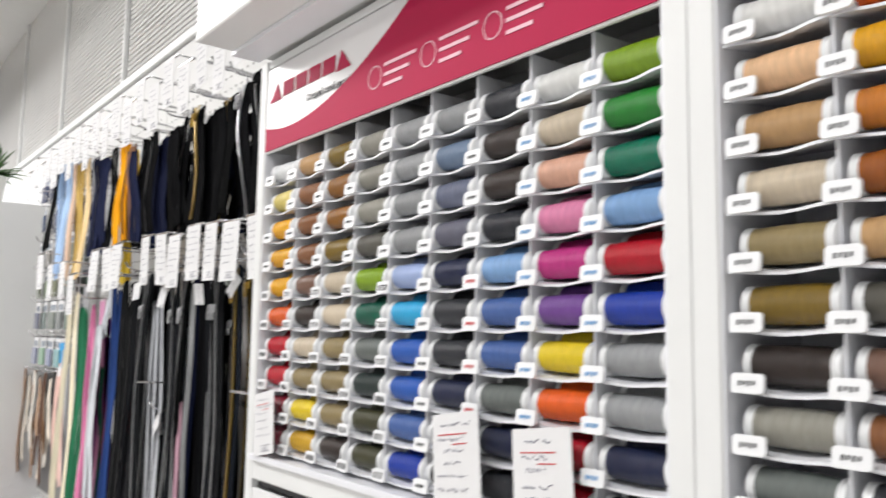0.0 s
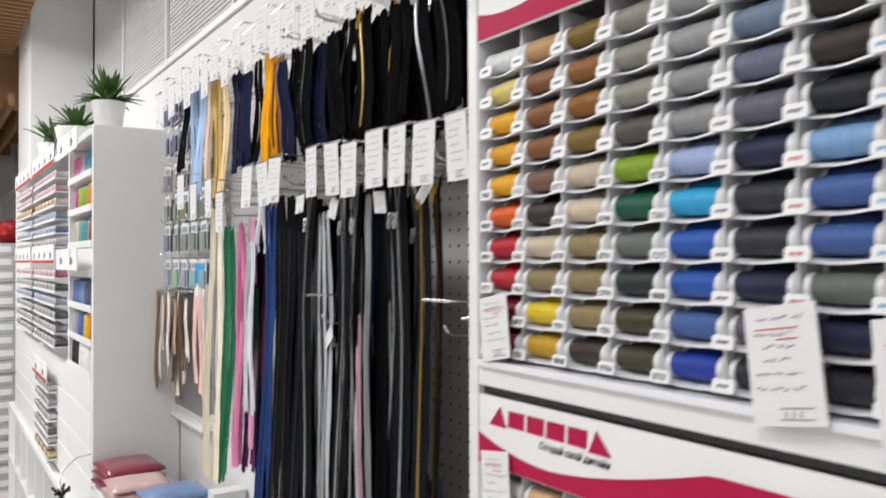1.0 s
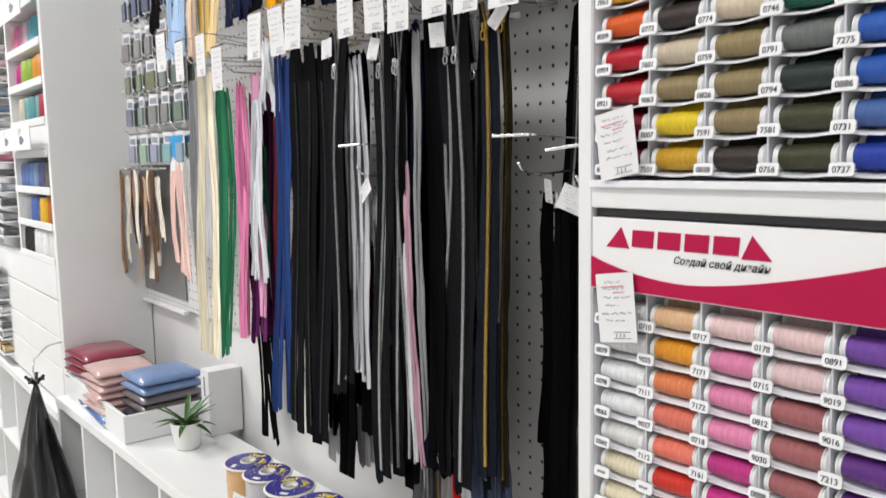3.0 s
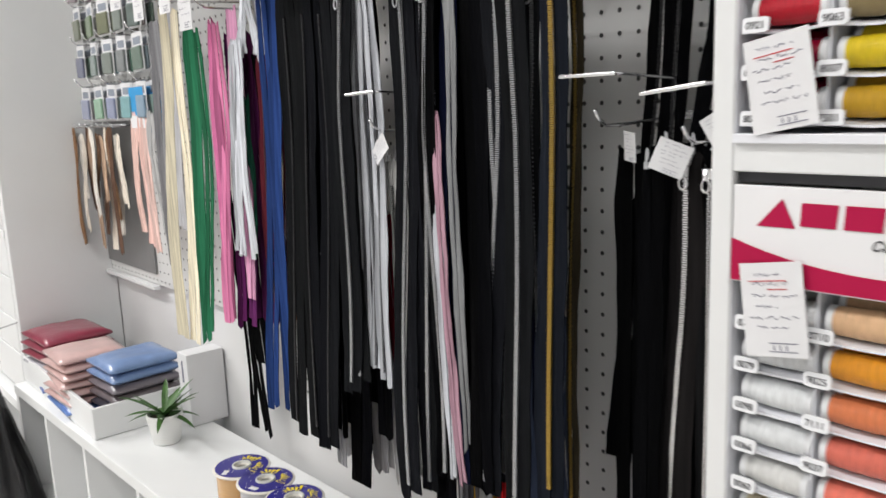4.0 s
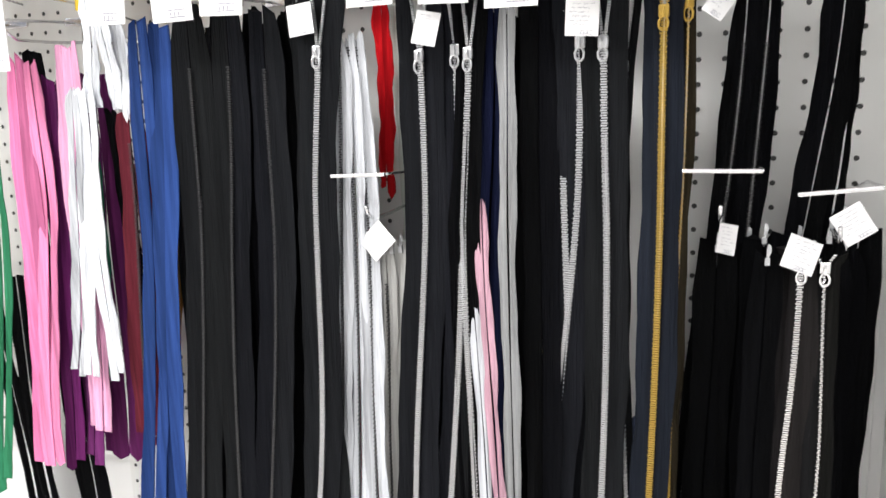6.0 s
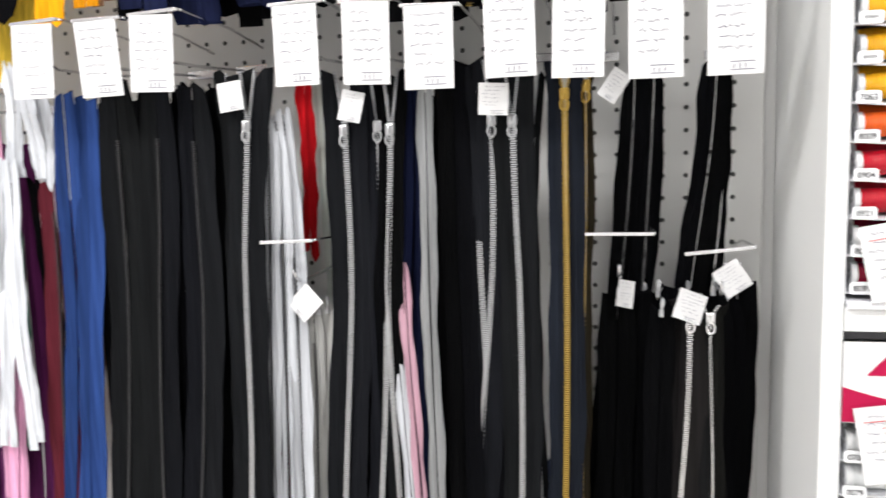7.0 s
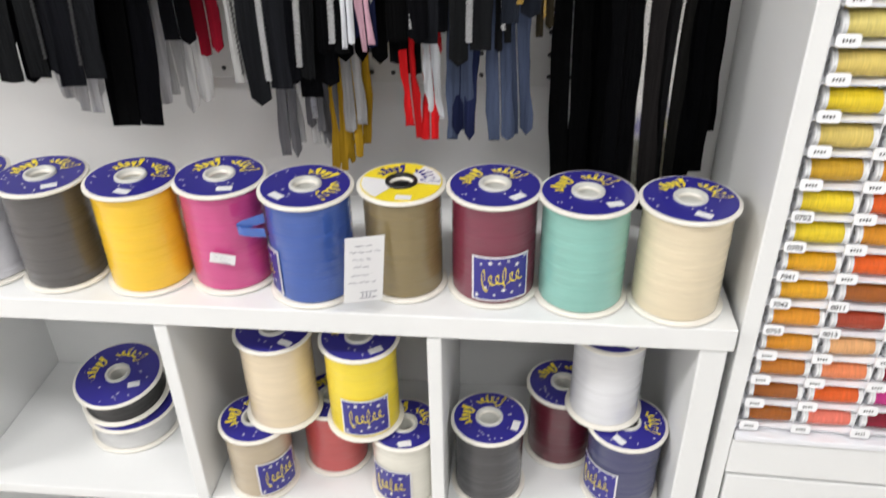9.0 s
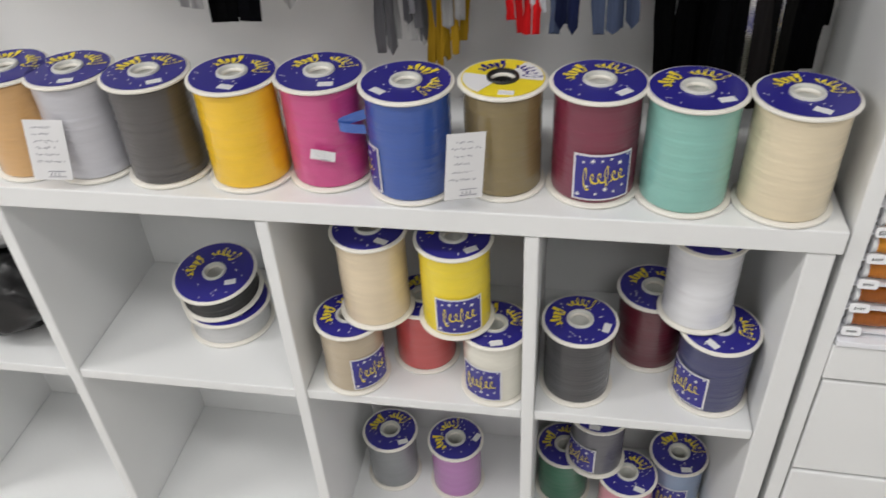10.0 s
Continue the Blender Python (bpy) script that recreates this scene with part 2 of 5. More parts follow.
def peg_board(x0, x1, z0, z1):
    pb = thing("pegboard", x0, PEG_Y, z0, "pale grey perforated pegboard on the wall", "pegboard", kind="structure")
    part("board", block(0, x1 - x0, 0, 0.016, 0, z1 - z0, 0.002), M_PEG, pb)
    # flat discs in place of real holes; their dark colour is the shade inside
    verts, faces = [], []
    for i in range(int((x1 - x0) / 0.03)):
        for j in range(int((z1 - z0) / 0.03)):
            cx, cz = 0.015 + 0.03 * i, 0.015 + 0.03 * j
            b0 = len(verts)
            for k in range(8):
                a = math.pi / 4 * k
                verts.append((cx + 0.0034 * math.cos(a), -0.0012, cz + 0.0034 * math.sin(a)))
            faces.append(tuple(range(b0 + 7, b0 - 1, -1)))
    me = bpy.data.meshes.new("holes")
    me.from_pydata(verts, [], faces)
    me.materials.append(M_HOLE)
    put("holes", me, pb)["kind"] = "stuff"
    return pb


peg_board(-1.20, -0.037, 1.02, 2.42)
left_board = peg_board(-2.43, -1.202, 1.165, 2.42)
part("ledge", block(0.0, 0.42, -0.02, 0.0, -0.012, 0.0, 0.001), M_LAMINATE, left_board)

# ---- cube shelf under the pegboard ----
SHELF_Z = 0.842
SHELF_Y = -0.014
shelf = thing("cube_shelf", -1.25, 0.15, 0, "white laminate cube shelf standing on the floor", "shelf")
shelf.matrix_basis = pose(0, 0, 0, 0, 0, 1.7) @ shelf.matrix_basis  # it stands a little askew to the cabinets


def shelf_part(name, x0, x1, z0, z1, y0=SHELF_Y + 0.003, y1=0.277, bevel=0.002):
    part(name, block(x0 + 1.25, x1 + 1.25, y0 - 0.15, y1 - 0.15, z0, z1, bevel), M_LAMINATE, shelf)


DIV = [-0.377, -0.72, -1.097, -1.46, -1.82, -2.14]
shelf_part("top_board", -2.43, -0.026, 0.81, SHELF_Z, SHELF_Y)
shelf_part("end_board", -0.064, -0.032, 0.0, 0.808)
shelf_part("end_board", -2.43, -2.40, 0.0, 0.808)
shelf_part("bottom_board", -2.399, -0.065, 0.002, 0.085, SHELF_Y + 0.006)
shelf_part("back_board", -2.399, -0.065, 0.086, 0.808, 0.268, 0.276, 0)
for x in DIV:
    shelf_part("divider", x - 0.009, x + 0.009, 0.086, 0.808)
edges = [-0.065, *DIV, -2.399]
for a, b in zip(edges, edges[1:]):
    shelf_part("shelf_board", b + (0.0095 if b in DIV else 0), a - (0.0095 if a in DIV else 0), 0.472, 0.49, SHELF_Y + 0.006, 0.266, 0.0015)

# ---- thread cabinets ----
PITCH_X, PITCH_Z = 0.070, 0.0375
PAL = {"W": (0.82, 0.84, 0.85), "w": (0.78, 0.79, 0.77), "T": (0.55, 0.33, 0.15), "O": (0.22, 0.14, 0.02), "g": (0.3, 0.29, 0.25),
       "s": (0.33, 0.34, 0.35), "S": (0.16, 0.18, 0.27), "k": (0.03, 0.032, 0.04), "L": (0.24, 0.4, 0.015), "Y": (0.78, 0.65, 0.2),
       "B": (0.26, 0.1, 0.035), "C": (0.3, 0.12, 0.015), "b": (0.17, 0.24, 0.36), "d": (0.035, 0.024, 0.02), "i": (0.66, 0.56, 0.42),
       "G": (0.02, 0.25, 0.03), "A": (0.85, 0.42, 0.01), "p": (0.82, 0.46, 0.33), "E": (0.0, 0.18, 0.1), "D": (0.09, 0.085, 0.07),
       "v": (0.14, 0.14, 0.19), "n": (0.01, 0.012, 0.02), "P": (0.8, 0.25, 0.45), "U": (0.22, 0.4, 0.7), "R": (0.2, 0.11, 0.08),
       "l": (0.36, 0.46, 0.74), "N": (0.012, 0.018, 0.06), "M": (0.6, 0.03, 0.25), "X": (0.5, 0.005, 0.02), "Q": (0.82, 0.12, 0.01),
       "F": (0.0, 0.1, 0.06), "c": (0.03, 0.42, 0.78), "e": (0.06, 0.13, 0.38), "V": (0.19, 0.07, 0.33), "K": (0.012, 0.05, 0.42),
       "h": (0.16, 0.18, 0.17), "r": (0.02, 0.11, 0.5), "y": (0.83, 0.62, 0.02), "f": (0.015, 0.03, 0.028), "m": (0.24, 0.0, 0.02),
       "o": (0.05, 0.05, 0.02), "H": (0.3, 0.23, 0.11), "J": (0.62, 0.36, 0.02), "a": (0.8, 0.8, 0.78), "u": (0.85, 0.76, 0.55),
       "q": (0.82, 0.52, 0.3), "z": (0.85, 0.62, 0.62), "Z": (0.13, 0.03, 0.25), "x": (0.2, 0.07, 0.42), "t": (0.4, 0.13, 0.14),
       "j": (0.78, 0.6, 0.16), "1": (0.85, 0.72, 0.38), "2": (0.8, 0.32, 0.02), "3": (0.6, 0.2, 0.02), "4": (0.36, 0.1, 0.01),
       "5": (0.85, 0.25, 0.1), "6": (0.75, 0.03, 0.02), "7": (0.4, 0.05, 0.02), "8": (0.8, 0.42, 0.18), "9": (0.85, 0.2, 0.14)}
UPPER = ["WTOgsskwL", "YBCgsbdiG", "ABCgsSdpE", "ABODsvnPU", "ARiLlNUMX", "QdiFckeVK", "XiHhrkeys", "XHHfrNhQs", "myHoevNXN", "mJdoKkkXk"]
LOWER = ["WqzzxZ", "W2PzxV", "W5PtxZ", "W9PtZZ", "a9MtZx", "u6MtZx", "u6MRZ", "17mt", "Y8Mt", "j8mt", "y8Pt", "j2P", "J2M", "yQM", "y2P", "AQM",
         "A4M", "27M", "28X", "35m", "4QM", "49m"]
RIGHT = ["aQ2", "qA2", "T3Q", "i4Q", "HTt", "ODR", "dRd", "gBd", "hkk", "kkd"]


def reel_mesh():
    bm = bmesh.new()
    for s in (-1, 1):
        r = lathe(bm, [(0.004, s * 0.031), (0.0116, s * 0.031), (0.013, s * 0.0303), (0.013, s * 0.029), (0.0112, s * 0.0282), (0.0112, s * 0.0272), (0.0129, s * 0.0266), (0.0129, s * 0.0256), (0.008, s * 0.025)], 14, "x")
    lathe(bm, [(0.004, -0.031), (0.004, 0.031)], 8, "x")
    return mesh_of(bm, "reel", M_REEL, True)


def winding_mesh():
    bm = bmesh.new()
    prof = [(0.006, -0.0255)]
    for k in range(27):
        s = -1 + 2 * k / 26
        prof.append((0.0119 + 0.0007 * (1 - s * s) + random.uniform(-0.00025, 0.00035), s * 0.0253))
    prof.append((0.006, 0.0255))
    lathe(bm, prof, 16, "x")
    return mesh_of(bm, "winding", M_THREAD, True)


REEL, WINDING = reel_mesh(), winding_mesh()
bm = bmesh.new()
tab_pts = []
for cx, cz, a0 in ((0.0084, 0.0034, 0), (-0.0084, 0.0034, 90), (-0.0084, -0.0034, 180), (0.0084, -0.0034, 270)):
    for k in range(4):
        a = math.radians(a0 + 30 * k)
        tab_pts.append((cx + 0.0028 * math.cos(a), cz + 0.0028 * math.sin(a)))
outline(bm, tab_pts, -0.0012, 0.0012)
TAB = mesh_of(bm, "label_tab", M_LABEL)
bars = {}
for key, m_ink in (("k", M_INK), ("r", M_INK_RED), ("b", M_INK_BLUE)):
    bm = bmesh.new()
    for k in range(4):
        box(bm, -0.0056 + 0.0031 * k, -0.0041 + 0.0031 * k, -0.0019, -0.0014, -0.0016 + 0.0007 * (k % 2), 0.0016)
    bars[key] = mesh_of(bm, "number_bars", m_ink)


def thread_spool(x, y, z, colour, where):
    ob = put("thread_spool", REEL, None, pose(x, y, z, random.uniform(0, 360), random.uniform(-1, 1), random.uniform(-2.5, 2.5)))
    tagged(ob, "white plastic spool wound with sewing thread on a rack shelf", "thread spool", where)
    j = random.uniform(0.93, 1.07)
    put("winding", WINDING, ob, None, [min(1, c * j) for c in colour])


def thread_rack(name, x0, ncol, zl_top, nrow, colours, codes, label):
    """A rack of small pigeonholes: zl_top is the height of the first row of labels."""
    x1 = x0 + PITCH_X * ncol
    z0, z1 = zl_top - PITCH_Z * (nrow - 1) - 0.016, zl_top + 0.043
    rack = thing(name, x0, 0.0, z0, label, "thread rack")
    part("back_panel", block(0.0, x1 - x0, 0.088, 0.094, 0, z1 - z0), M_RACK, rack)
    for s in (-0.005, x1 - x0 + 0.001):
        part("side_panel", block(s, s + 0.004, -0.004, 0.088, 0, z1 - z0, 0.0008), M_RACK, rack)
    bm = block(-0.001, 0.001, 0.006, 0.087, 0.012, z1 - z0)
    div = mesh_of(bm, "divider", M_RACK)
    for c in range(1, ncol):
        put("divider", div, rack, pose(PITCH_X * c, 0, 0))
    # a sloping shelf whose lip dips between the labels
    bm = bmesh.new()
    n = 6
    top, low, back, backlow = [], [], [], []
    for k in range(n * ncol + 1):
        x = PITCH_X * k / n
        dip = math.sin(math.pi * (k % n) / n) ** 2
        top.append(bm.verts.new((x, 0.0 + 0.004 * dip, -0.0042 - 0.0022 * dip)))
        low.append(bm.verts.new((x, 0.0 + 0.004 * dip, -0.0062 - 0.0022 * dip)))
        back.append(bm.verts.new((x, 0.086, 0.0105)))
        backlow.append(bm.verts.new((x, 0.086, 0.0085)))
    for k in range(n * ncol):
        bm.faces.new((top[k], top[k + 1], back[k + 1], back[k]))
        bm.faces.new((low[k + 1], low[k], backlow[k], backlow[k + 1]))
        bm.faces.new((low[k], low[k + 1], top[k + 1], top[k]))
    shelf_me = mesh_of(bm, "rack_shelf", M_RACK)
    part("bottom_lip", block(0, x1 - x0, -0.012, 0.087, -0.004, 0.004, 0.001), M_RACK, rack)
    for r in range(nrow):
        zl = zl_top - PITCH_Z * r
        put("rack_shelf", shelf_me, rack, pose(0, 0, zl - z0))
        for c in range(ncol):
            xk = (0.014 if c == 0 else PITCH_X * c + 0.006)
            tab = put("label_tab", TAB, rack, pose(xk, -0.0035, zl - z0, -6))
            words = codes.get(r + 1, "").split()
            if c < len(words):
                t = put("number", TEXT[words[c]], tab, pose(0, -0.0016, -0.0006, 90) @ Matrix.Scale(0.0082, 4))
            else:
                ink = "k" if c < 5 or name != "upper_thread_rack" else ("r" if c == 6 and r > 3 else "b" if c > 6 else "k")
                put("number", bars[ink], tab)
        row = colours[r]
        for c in range(min(len(row), ncol)):
            cx = x0 + PITCH_X * (c + 0.5) + 0.003
            thread_spool(cx, 0.0142, zl + 0.0112, PAL[row[c]], "spools in the " + name.replace("_", " "))
            if name != "side_thread_rack":
                thread_spool(cx + random.uniform(-0.002, 0.002), 0.0387, zl + 0.0205, PAL[row[c]], "spools in the " + name.replace("_", " "))
    return rack


def cabinet(x0, x1, label):
    cab = thing("thread_cabinet", x0, 0.14, 0, label, "cabinet")

    def p(name, a, b, y0, y1, z0, z1, bevel=0.0015, m=M_LAMINATE):
        return part(name, block(a - x0, b - x0, y0 - 0.14, y1 - 0.14, z0, z1, bevel), m, cab)
    p("side_panel", x0, x0 + 0.020, -0.006, 0.277, 0, 2.153)
    p("side_panel", x1 - 0.020, x1, -0.006, 0.277, 0, 2.153)
    a, b = x0 + 0.0205, x1 - 0.0205
    p("back_panel", a, b, 0.262, 0.27, 0.05, 2.15, 0)
    p("middle_rail", a, b, -0.006, 0.26, 1.606, 1.631)
    p("counter_rail", a, b, -0.008, 0.26, 0.606, 0.664)
    p("top_rail", a, b, -0.004, 0.26, 2.142, 2.153)
    # dark strip under the middle rail, coloured as the shade in that gap
    p("rail_shadow", a, b, 0.004, 0.02, 1.5965, 1.605, 0, M_GAP)
    for k, (za, zb) in enumerate(((0.415, 0.598), (0.226, 0.409), (0.084, 0.22))):
        d = p("drawer", a + 0.003, b - 0.003, -0.004, 0.24, za, zb, 0.003)
    p("plinth", a, b, 0.02, 0.25, 0.0, 0.078)
    return cab


cabinet(-0.021, 0.655, "white laminate thread cabinet with two racks and drawers")
cabinet(0.6555, 1.332, "white laminate thread cabinet beside the first one")


UP_TOP = 1.650 + 9 * PITCH_Z
LOW_TOP = 1.475
thread_rack("upper_thread_rack", 0.001, 9, UP_TOP, 10, UPPER, UPPER_CODES, "white pigeonhole rack full of coloured thread spools")
thread_rack("lower_thread_rack", 0.001, 9, LOW_TOP, 22, LOWER, LOWER_CODES, "white pigeonhole rack of pale, red and pink threads")
thread_rack("side_thread_rack", 0.6785, 9, UP_TOP, 10, RIGHT, {}, "white pigeonhole rack with brown and cream threads")


def wordmark(parent, x, z, w, y):
    """Plain crimson blocks in the place of the brand lettering."""
    h = w * 0.115
    u = w / 6.0
    for k in range(6):
        bm = bmesh.new()
        a = x + u * k
        if k in (0, 5):
            outline(bm, [(a, z), (a + u * 0.95, z), (a + u * (0.62 if k == 0 else 0.33), z + h)], y, y + 0.0008)
        else:
            outline(bm, [(a + u * 0.06, z + h * 0.1), (a + u * 0.9, z + h * 0.1), (a + u * 0.94, z + h * 0.9), (a + u * 0.1, z + h * 0.9)], y, y + 0.0008)
        part("wordmark_block", bm, M_CRIMSON, parent)


def sign(x0, x1, z0, z1, y, top):
    sg = thing("header_sign", x0, y, z0, "white and crimson printed header sign on the thread rack", "sign")
    W, H = x1 - x0, z1 - z0
    part("sign_board", block(0, W, 0, 0.005, 0, H, 0.001), M_SIGNWHITE, sg)
    n = 40
    pts = []
    bm = bmesh.new()
    if top:
        pts = [(W * 0.002, H * 0.02), (W * 0.998, H * 0.02), (W * 0.998, H * 0.98), (W * 0.56, H * 0.98)]
        for k in range(n):
            s = k / (n - 1)
            x = 0.53 - 0.528 * s
            zz = 0.16 + 0.82 * (1 - s) ** 2.2 + 0.14 * s ** 6
            pts.append((W * x, H * min(zz, 0.98)))
        outline(bm, pts, -0.0015, -0.0002)
        part("crimson_wave", bm, M_CRIMSON, sg)
        wordmark(sg, 0.01, H * 0.58, 0.205, -0.001)
        put("tagline", TEXT["Создай свой дизайн"], sg, pose(0.165, -0.001, H * 0.44, 90) @ Matrix.Scale(0.0112, 4))
        w = put("headline", TEXT["НИТИ"], sg, pose(W * 0.76, -0.002, H * 0.8, 90) @ Matrix.Scale(0.03, 4))
        for cx in (0.42, 0.57, 0.72):
            bm = bmesh.new()
            for i in range(3):
                box(bm, W * cx + 0.018, W * cx + 0.075 - 0.012 * i, -0.0024, -0.0016, H * 0.4 - 0.011 * i, H * 0.4 - 0.011 * i + 0.0035)
            part("small_print", bm, M_PINKPRINT, sg)
            bm = bmesh.new()
            for k in range(16):
                a0, a1 = 2 * math.pi * k / 16, 2 * math.pi * (k + 1) / 16
                c0, c1 = W * cx, H * 0.33
                q = [(c0 + r * math.cos(a), c1 + r * math.sin(a)) for r, a in ((0.013, a0), (0.013, a1), (0.0118, a1), (0.0118, a0))]
                bm.faces.new([bm.verts.new((x, -0.0022, z)) for x, z in q])
            part("seal_ring", bm, M_PINKPRINT, sg)
    else:
        pts = [(W * 0.0, H * 0.02)]
        pts += [(W * 0.999, H * 0.02), (W * 0.999, H * 0.72)]
        for k in range(n):
            s = k / (n - 1)
            x = 0.999 - 0.999 * s
            zz = 0.2 + 0.4 * ((x - 0.2) / 0.29) ** 1.5 if x > 0.2 else 0.2 + 0.25 * ((0.2 - x) / 0.2) ** 2
            pts.append((W * x, H * min(zz, 0.72)))
        outline(bm, pts, -0.0015, -0.0002)
        part("crimson_wave", bm, M_CRIMSON, sg)
        wordmark(sg, 0.022, H * 0.6, 0.205, -0.001)
        put("tagline", TEXT["Создай свой дизайн"], sg, pose(0.168, -0.001, H * 0.5, 90) @ Matrix.Scale(0.0112, 4))


sign(0.0, 0.633, 2.026, 2.14, -0.005, True)
sign(0.0, 0.633, 1.511, 1.595, -0.005, False)
sign(0.677, 1.31, 2.026, 2.14, -0.005, True)

# canopy over the cabinets
canopy = thing("canopy_box", 0.6, 0.1, 2.156, "white laminate canopy box over the thread cabinets", "canopy")
part("body", block(-0.62, 0.74, -0.2, 0.175, 0.006, 0.3, 0.003), M_LAMINATE, canopy)
part("under_strip", block(-0.62, 0.74, -0.15, -0.11, 0.0, 0.0055), M_RACK, canopy)


# ---- price cards ----
def card(x, y, z, w, h, tilt=(0, 0, 0), label="white price card with handwritten lines", group="", red=False, name="price_card"):
    """z is the card's upper edge."""
    c = new(name, mesh_of(block(-w / 2, w / 2, -0.0004, 0.0004, -h, 0), name, M_PAPER))
    c.matrix_basis = pose(x, y, z, *tilt)
    tagged(c, label, "price card", group)
    bm = bmesh.new()
    for i in range(6):
        zz = -h * (0.13 + 0.115 * i + random.uniform(-0.01, 0.01))
        k, b = -w * random.uniform(0.26, 0.4), w * random.uniform(0.05, 0.4)
        while k < b:
            word = k + w * random.uniform(0.1, 0.26)
            up = zz + h * random.uniform(0.0, 0.03)
            while k < min(word, b):
                k2, z2 = k + w * random.uniform(0.012, 0.034), zz + h * random.uniform(-0.006, 0.034)
                d = h * 0.0055
                bm.faces.new([bm.verts.new(v) for v in ((k, -0.0008, up - d), (k2, -0.0008, z2 - d), (k2, -0.0008, z2 + d), (k, -0.0008, up + d))])
                k, up = k2, z2
            k += w * random.uniform(0.03, 0.07)
    part("writing", bm, M_INK_GREY, c)
    bm = bmesh.new()
    box(bm, -w * 0.1, w * 0.34, -0.0009, -0.0006, -h * 0.95, -h * 0.94)
    box(bm, -w * 0.1, w * 0.34, -0.0009, -0.0006, -h * 0.86, -h * 0.85)
    for i in range(3):
        box(bm, -w * 0.04 + w * 0.1 * i, -w * 0.02 + w * 0.1 * i, -0.0009, -0.0006, -h * 0.93, -h * 0.88)
    part("price_frame", bm, M_INK_GREY, c)
    if red:
        bm = bmesh.new()
        for i in range(2):
            box(bm, -w * (0.36 - 0.3 * i), w * 0.24, -0.001, -0.0007, -h * (0.2 + 0.09 * i), -h * (0.19 + 0.09 * i))
        part("red_heading", bm, M_INK_RED, c)
    return c


card(0.034, -0.0095, 1.716, 0.054, 0.076, (-4, -11, 0), "white handwritten price card propped on the rack", "rack cards", True)
card(0.036, -0.0095, 1.532, 0.054, 0.079, (-4, -9, 0), "white handwritten price card propped on the rack", "rack cards", True)
card(0.414, -0.0105, 1.722, 0.064, 0.094, (-4, -9, 0), "white handwritten price card propped on the rack", "rack cards", True)
card(0.52, -0.0105, 1.719, 0.064, 0.094, (-4, -7, 0), "white handwritten price card propped on the rack", "rack cards", True)
card(0.715, -0.0105, 1.69, 0.058, 0.085, (-4, -4, 0), "white handwritten price card propped on the rack", "rack cards", True)


# ---- hooks ----
HOOKS = {}


def display_hook(x, y, z, w=0.074, tilt=0.0, drop=0.045):
    """A chrome hook out of the pegboard: a price bar of width w starting at x, and a prong below it."""
    depth = PEG_Y - y
    key = (round(depth, 3), round(w, 3))
    if key not in HOOKS:
        bm = bmesh.new()
        tube(bm, [(w, depth, -0.02), (w, depth * 0.6, -0.006), (w, 0.012, 0.0), (w, 0.004, 0.0)], 0.0018)
        tube(bm, [(w * 0.5, depth, -0.05), (w * 0.5, depth * 0.4, -0.056), (w * 0.5, 0.035, -0.056), (w * 0.5, 0.02, -0.048), (w * 0.5, 0.014, -0.038)], 0.0022)
        wire = mesh_of(bm, "wire", M_CHROME, True)
        bar = mesh_of(block(0, w, -0.002, 0.003, -0.0022, 0.0022, 0.001), "price_bar", M_CHROME)
        plate = mesh_of(block(w * 0.5 - 0.01, w + 0.006, depth - 0.003, depth, -0.056, -0.044, 0.001), "back_plate", M_CHROME)
        HOOKS[key] = (wire, bar, plate)
    hk = thing("display_hook", x, y, z, "chrome wire display hook with price bar on the pegboard", "hook", "pegboard hooks")
    hk.matrix_basis = pose(x, y, z, 0, tilt, 0)
    for n, me in zip(("wire", "price_bar", "back_plate"), HOOKS[key]):
        put(n, me, hk)


# ---- zippers ----
BLACK, CHAR, NAVY, SLATE = (0.002, 0.0021, 0.0025), (0.0068, 0.0073, 0.0084), (0.009, 0.012, 0.036), (0.05, 0.065, 0.11)
WHITE, GREY, DGREY = (0.55, 0.57, 0.61), (0.19, 0.195, 0.2), (0.12, 0.12, 0.13)


def strip(bm, centre, off0, off1, y_off, n, z_end, taper, ragged, opening=0.0):
    """One cloth tape between two offsets from the centre line."""
    rows = []
    side = 1 if off1 > 0.001 else -1
    ph, gather = random.uniform(0, 6), random.uniform(0.8, 1.35)
    for i in range(n + 1):
        s = i / n if i > 3 else opening * i / 3 if opening else i / n
        cx, cy, z = centre(s)
        z = z if i < n else z + z_end
        k = 1 - (1 - taper * gather) * max(0.0, 1 - s / 0.07)
        part_way = side * 0.0085 * max(0.0, 1 - s / opening) if opening else 0.0
        edge = 0.0016 * math.sin(17 * s + ph) + 0.0009 * math.sin(41 * s + 2 * ph)
        a, b = cx + off0 * k + part_way, cx + off1 * k + part_way
        a, b = (a + edge, b) if side < 0 else (a, b + edge)
        fold = y_off * math.sin(3.1 * s + off0 * 60) + 0.0015 * math.sin(11 * s + ph)
        t0, t1, t2 = (random.uniform(-0.008, 0.008) for _ in range(3)) if i == 0 else (0, 0, 0)
        mid = (a + b) / 2
        rows.append([bm.verts.new(v) for v in ((a, cy + fold, z + t0), (mid, cy - fold * 0.4 - 0.0012, z + t1 + (ragged if i == n else 0)), (b, cy, z + t2), (b, cy + 0.0014, z + t2), (a, cy + fold + 0.0014, z + t0))])
    for p, q in zip(rows, rows[1:]):
        for j in range(5):
            bm.faces.new((p[j], p[(j + 1) % 5], q[(j + 1) % 5], q[j]))
    bm.faces.new(rows[0])
    bm.faces.new(rows[-1][::-1])


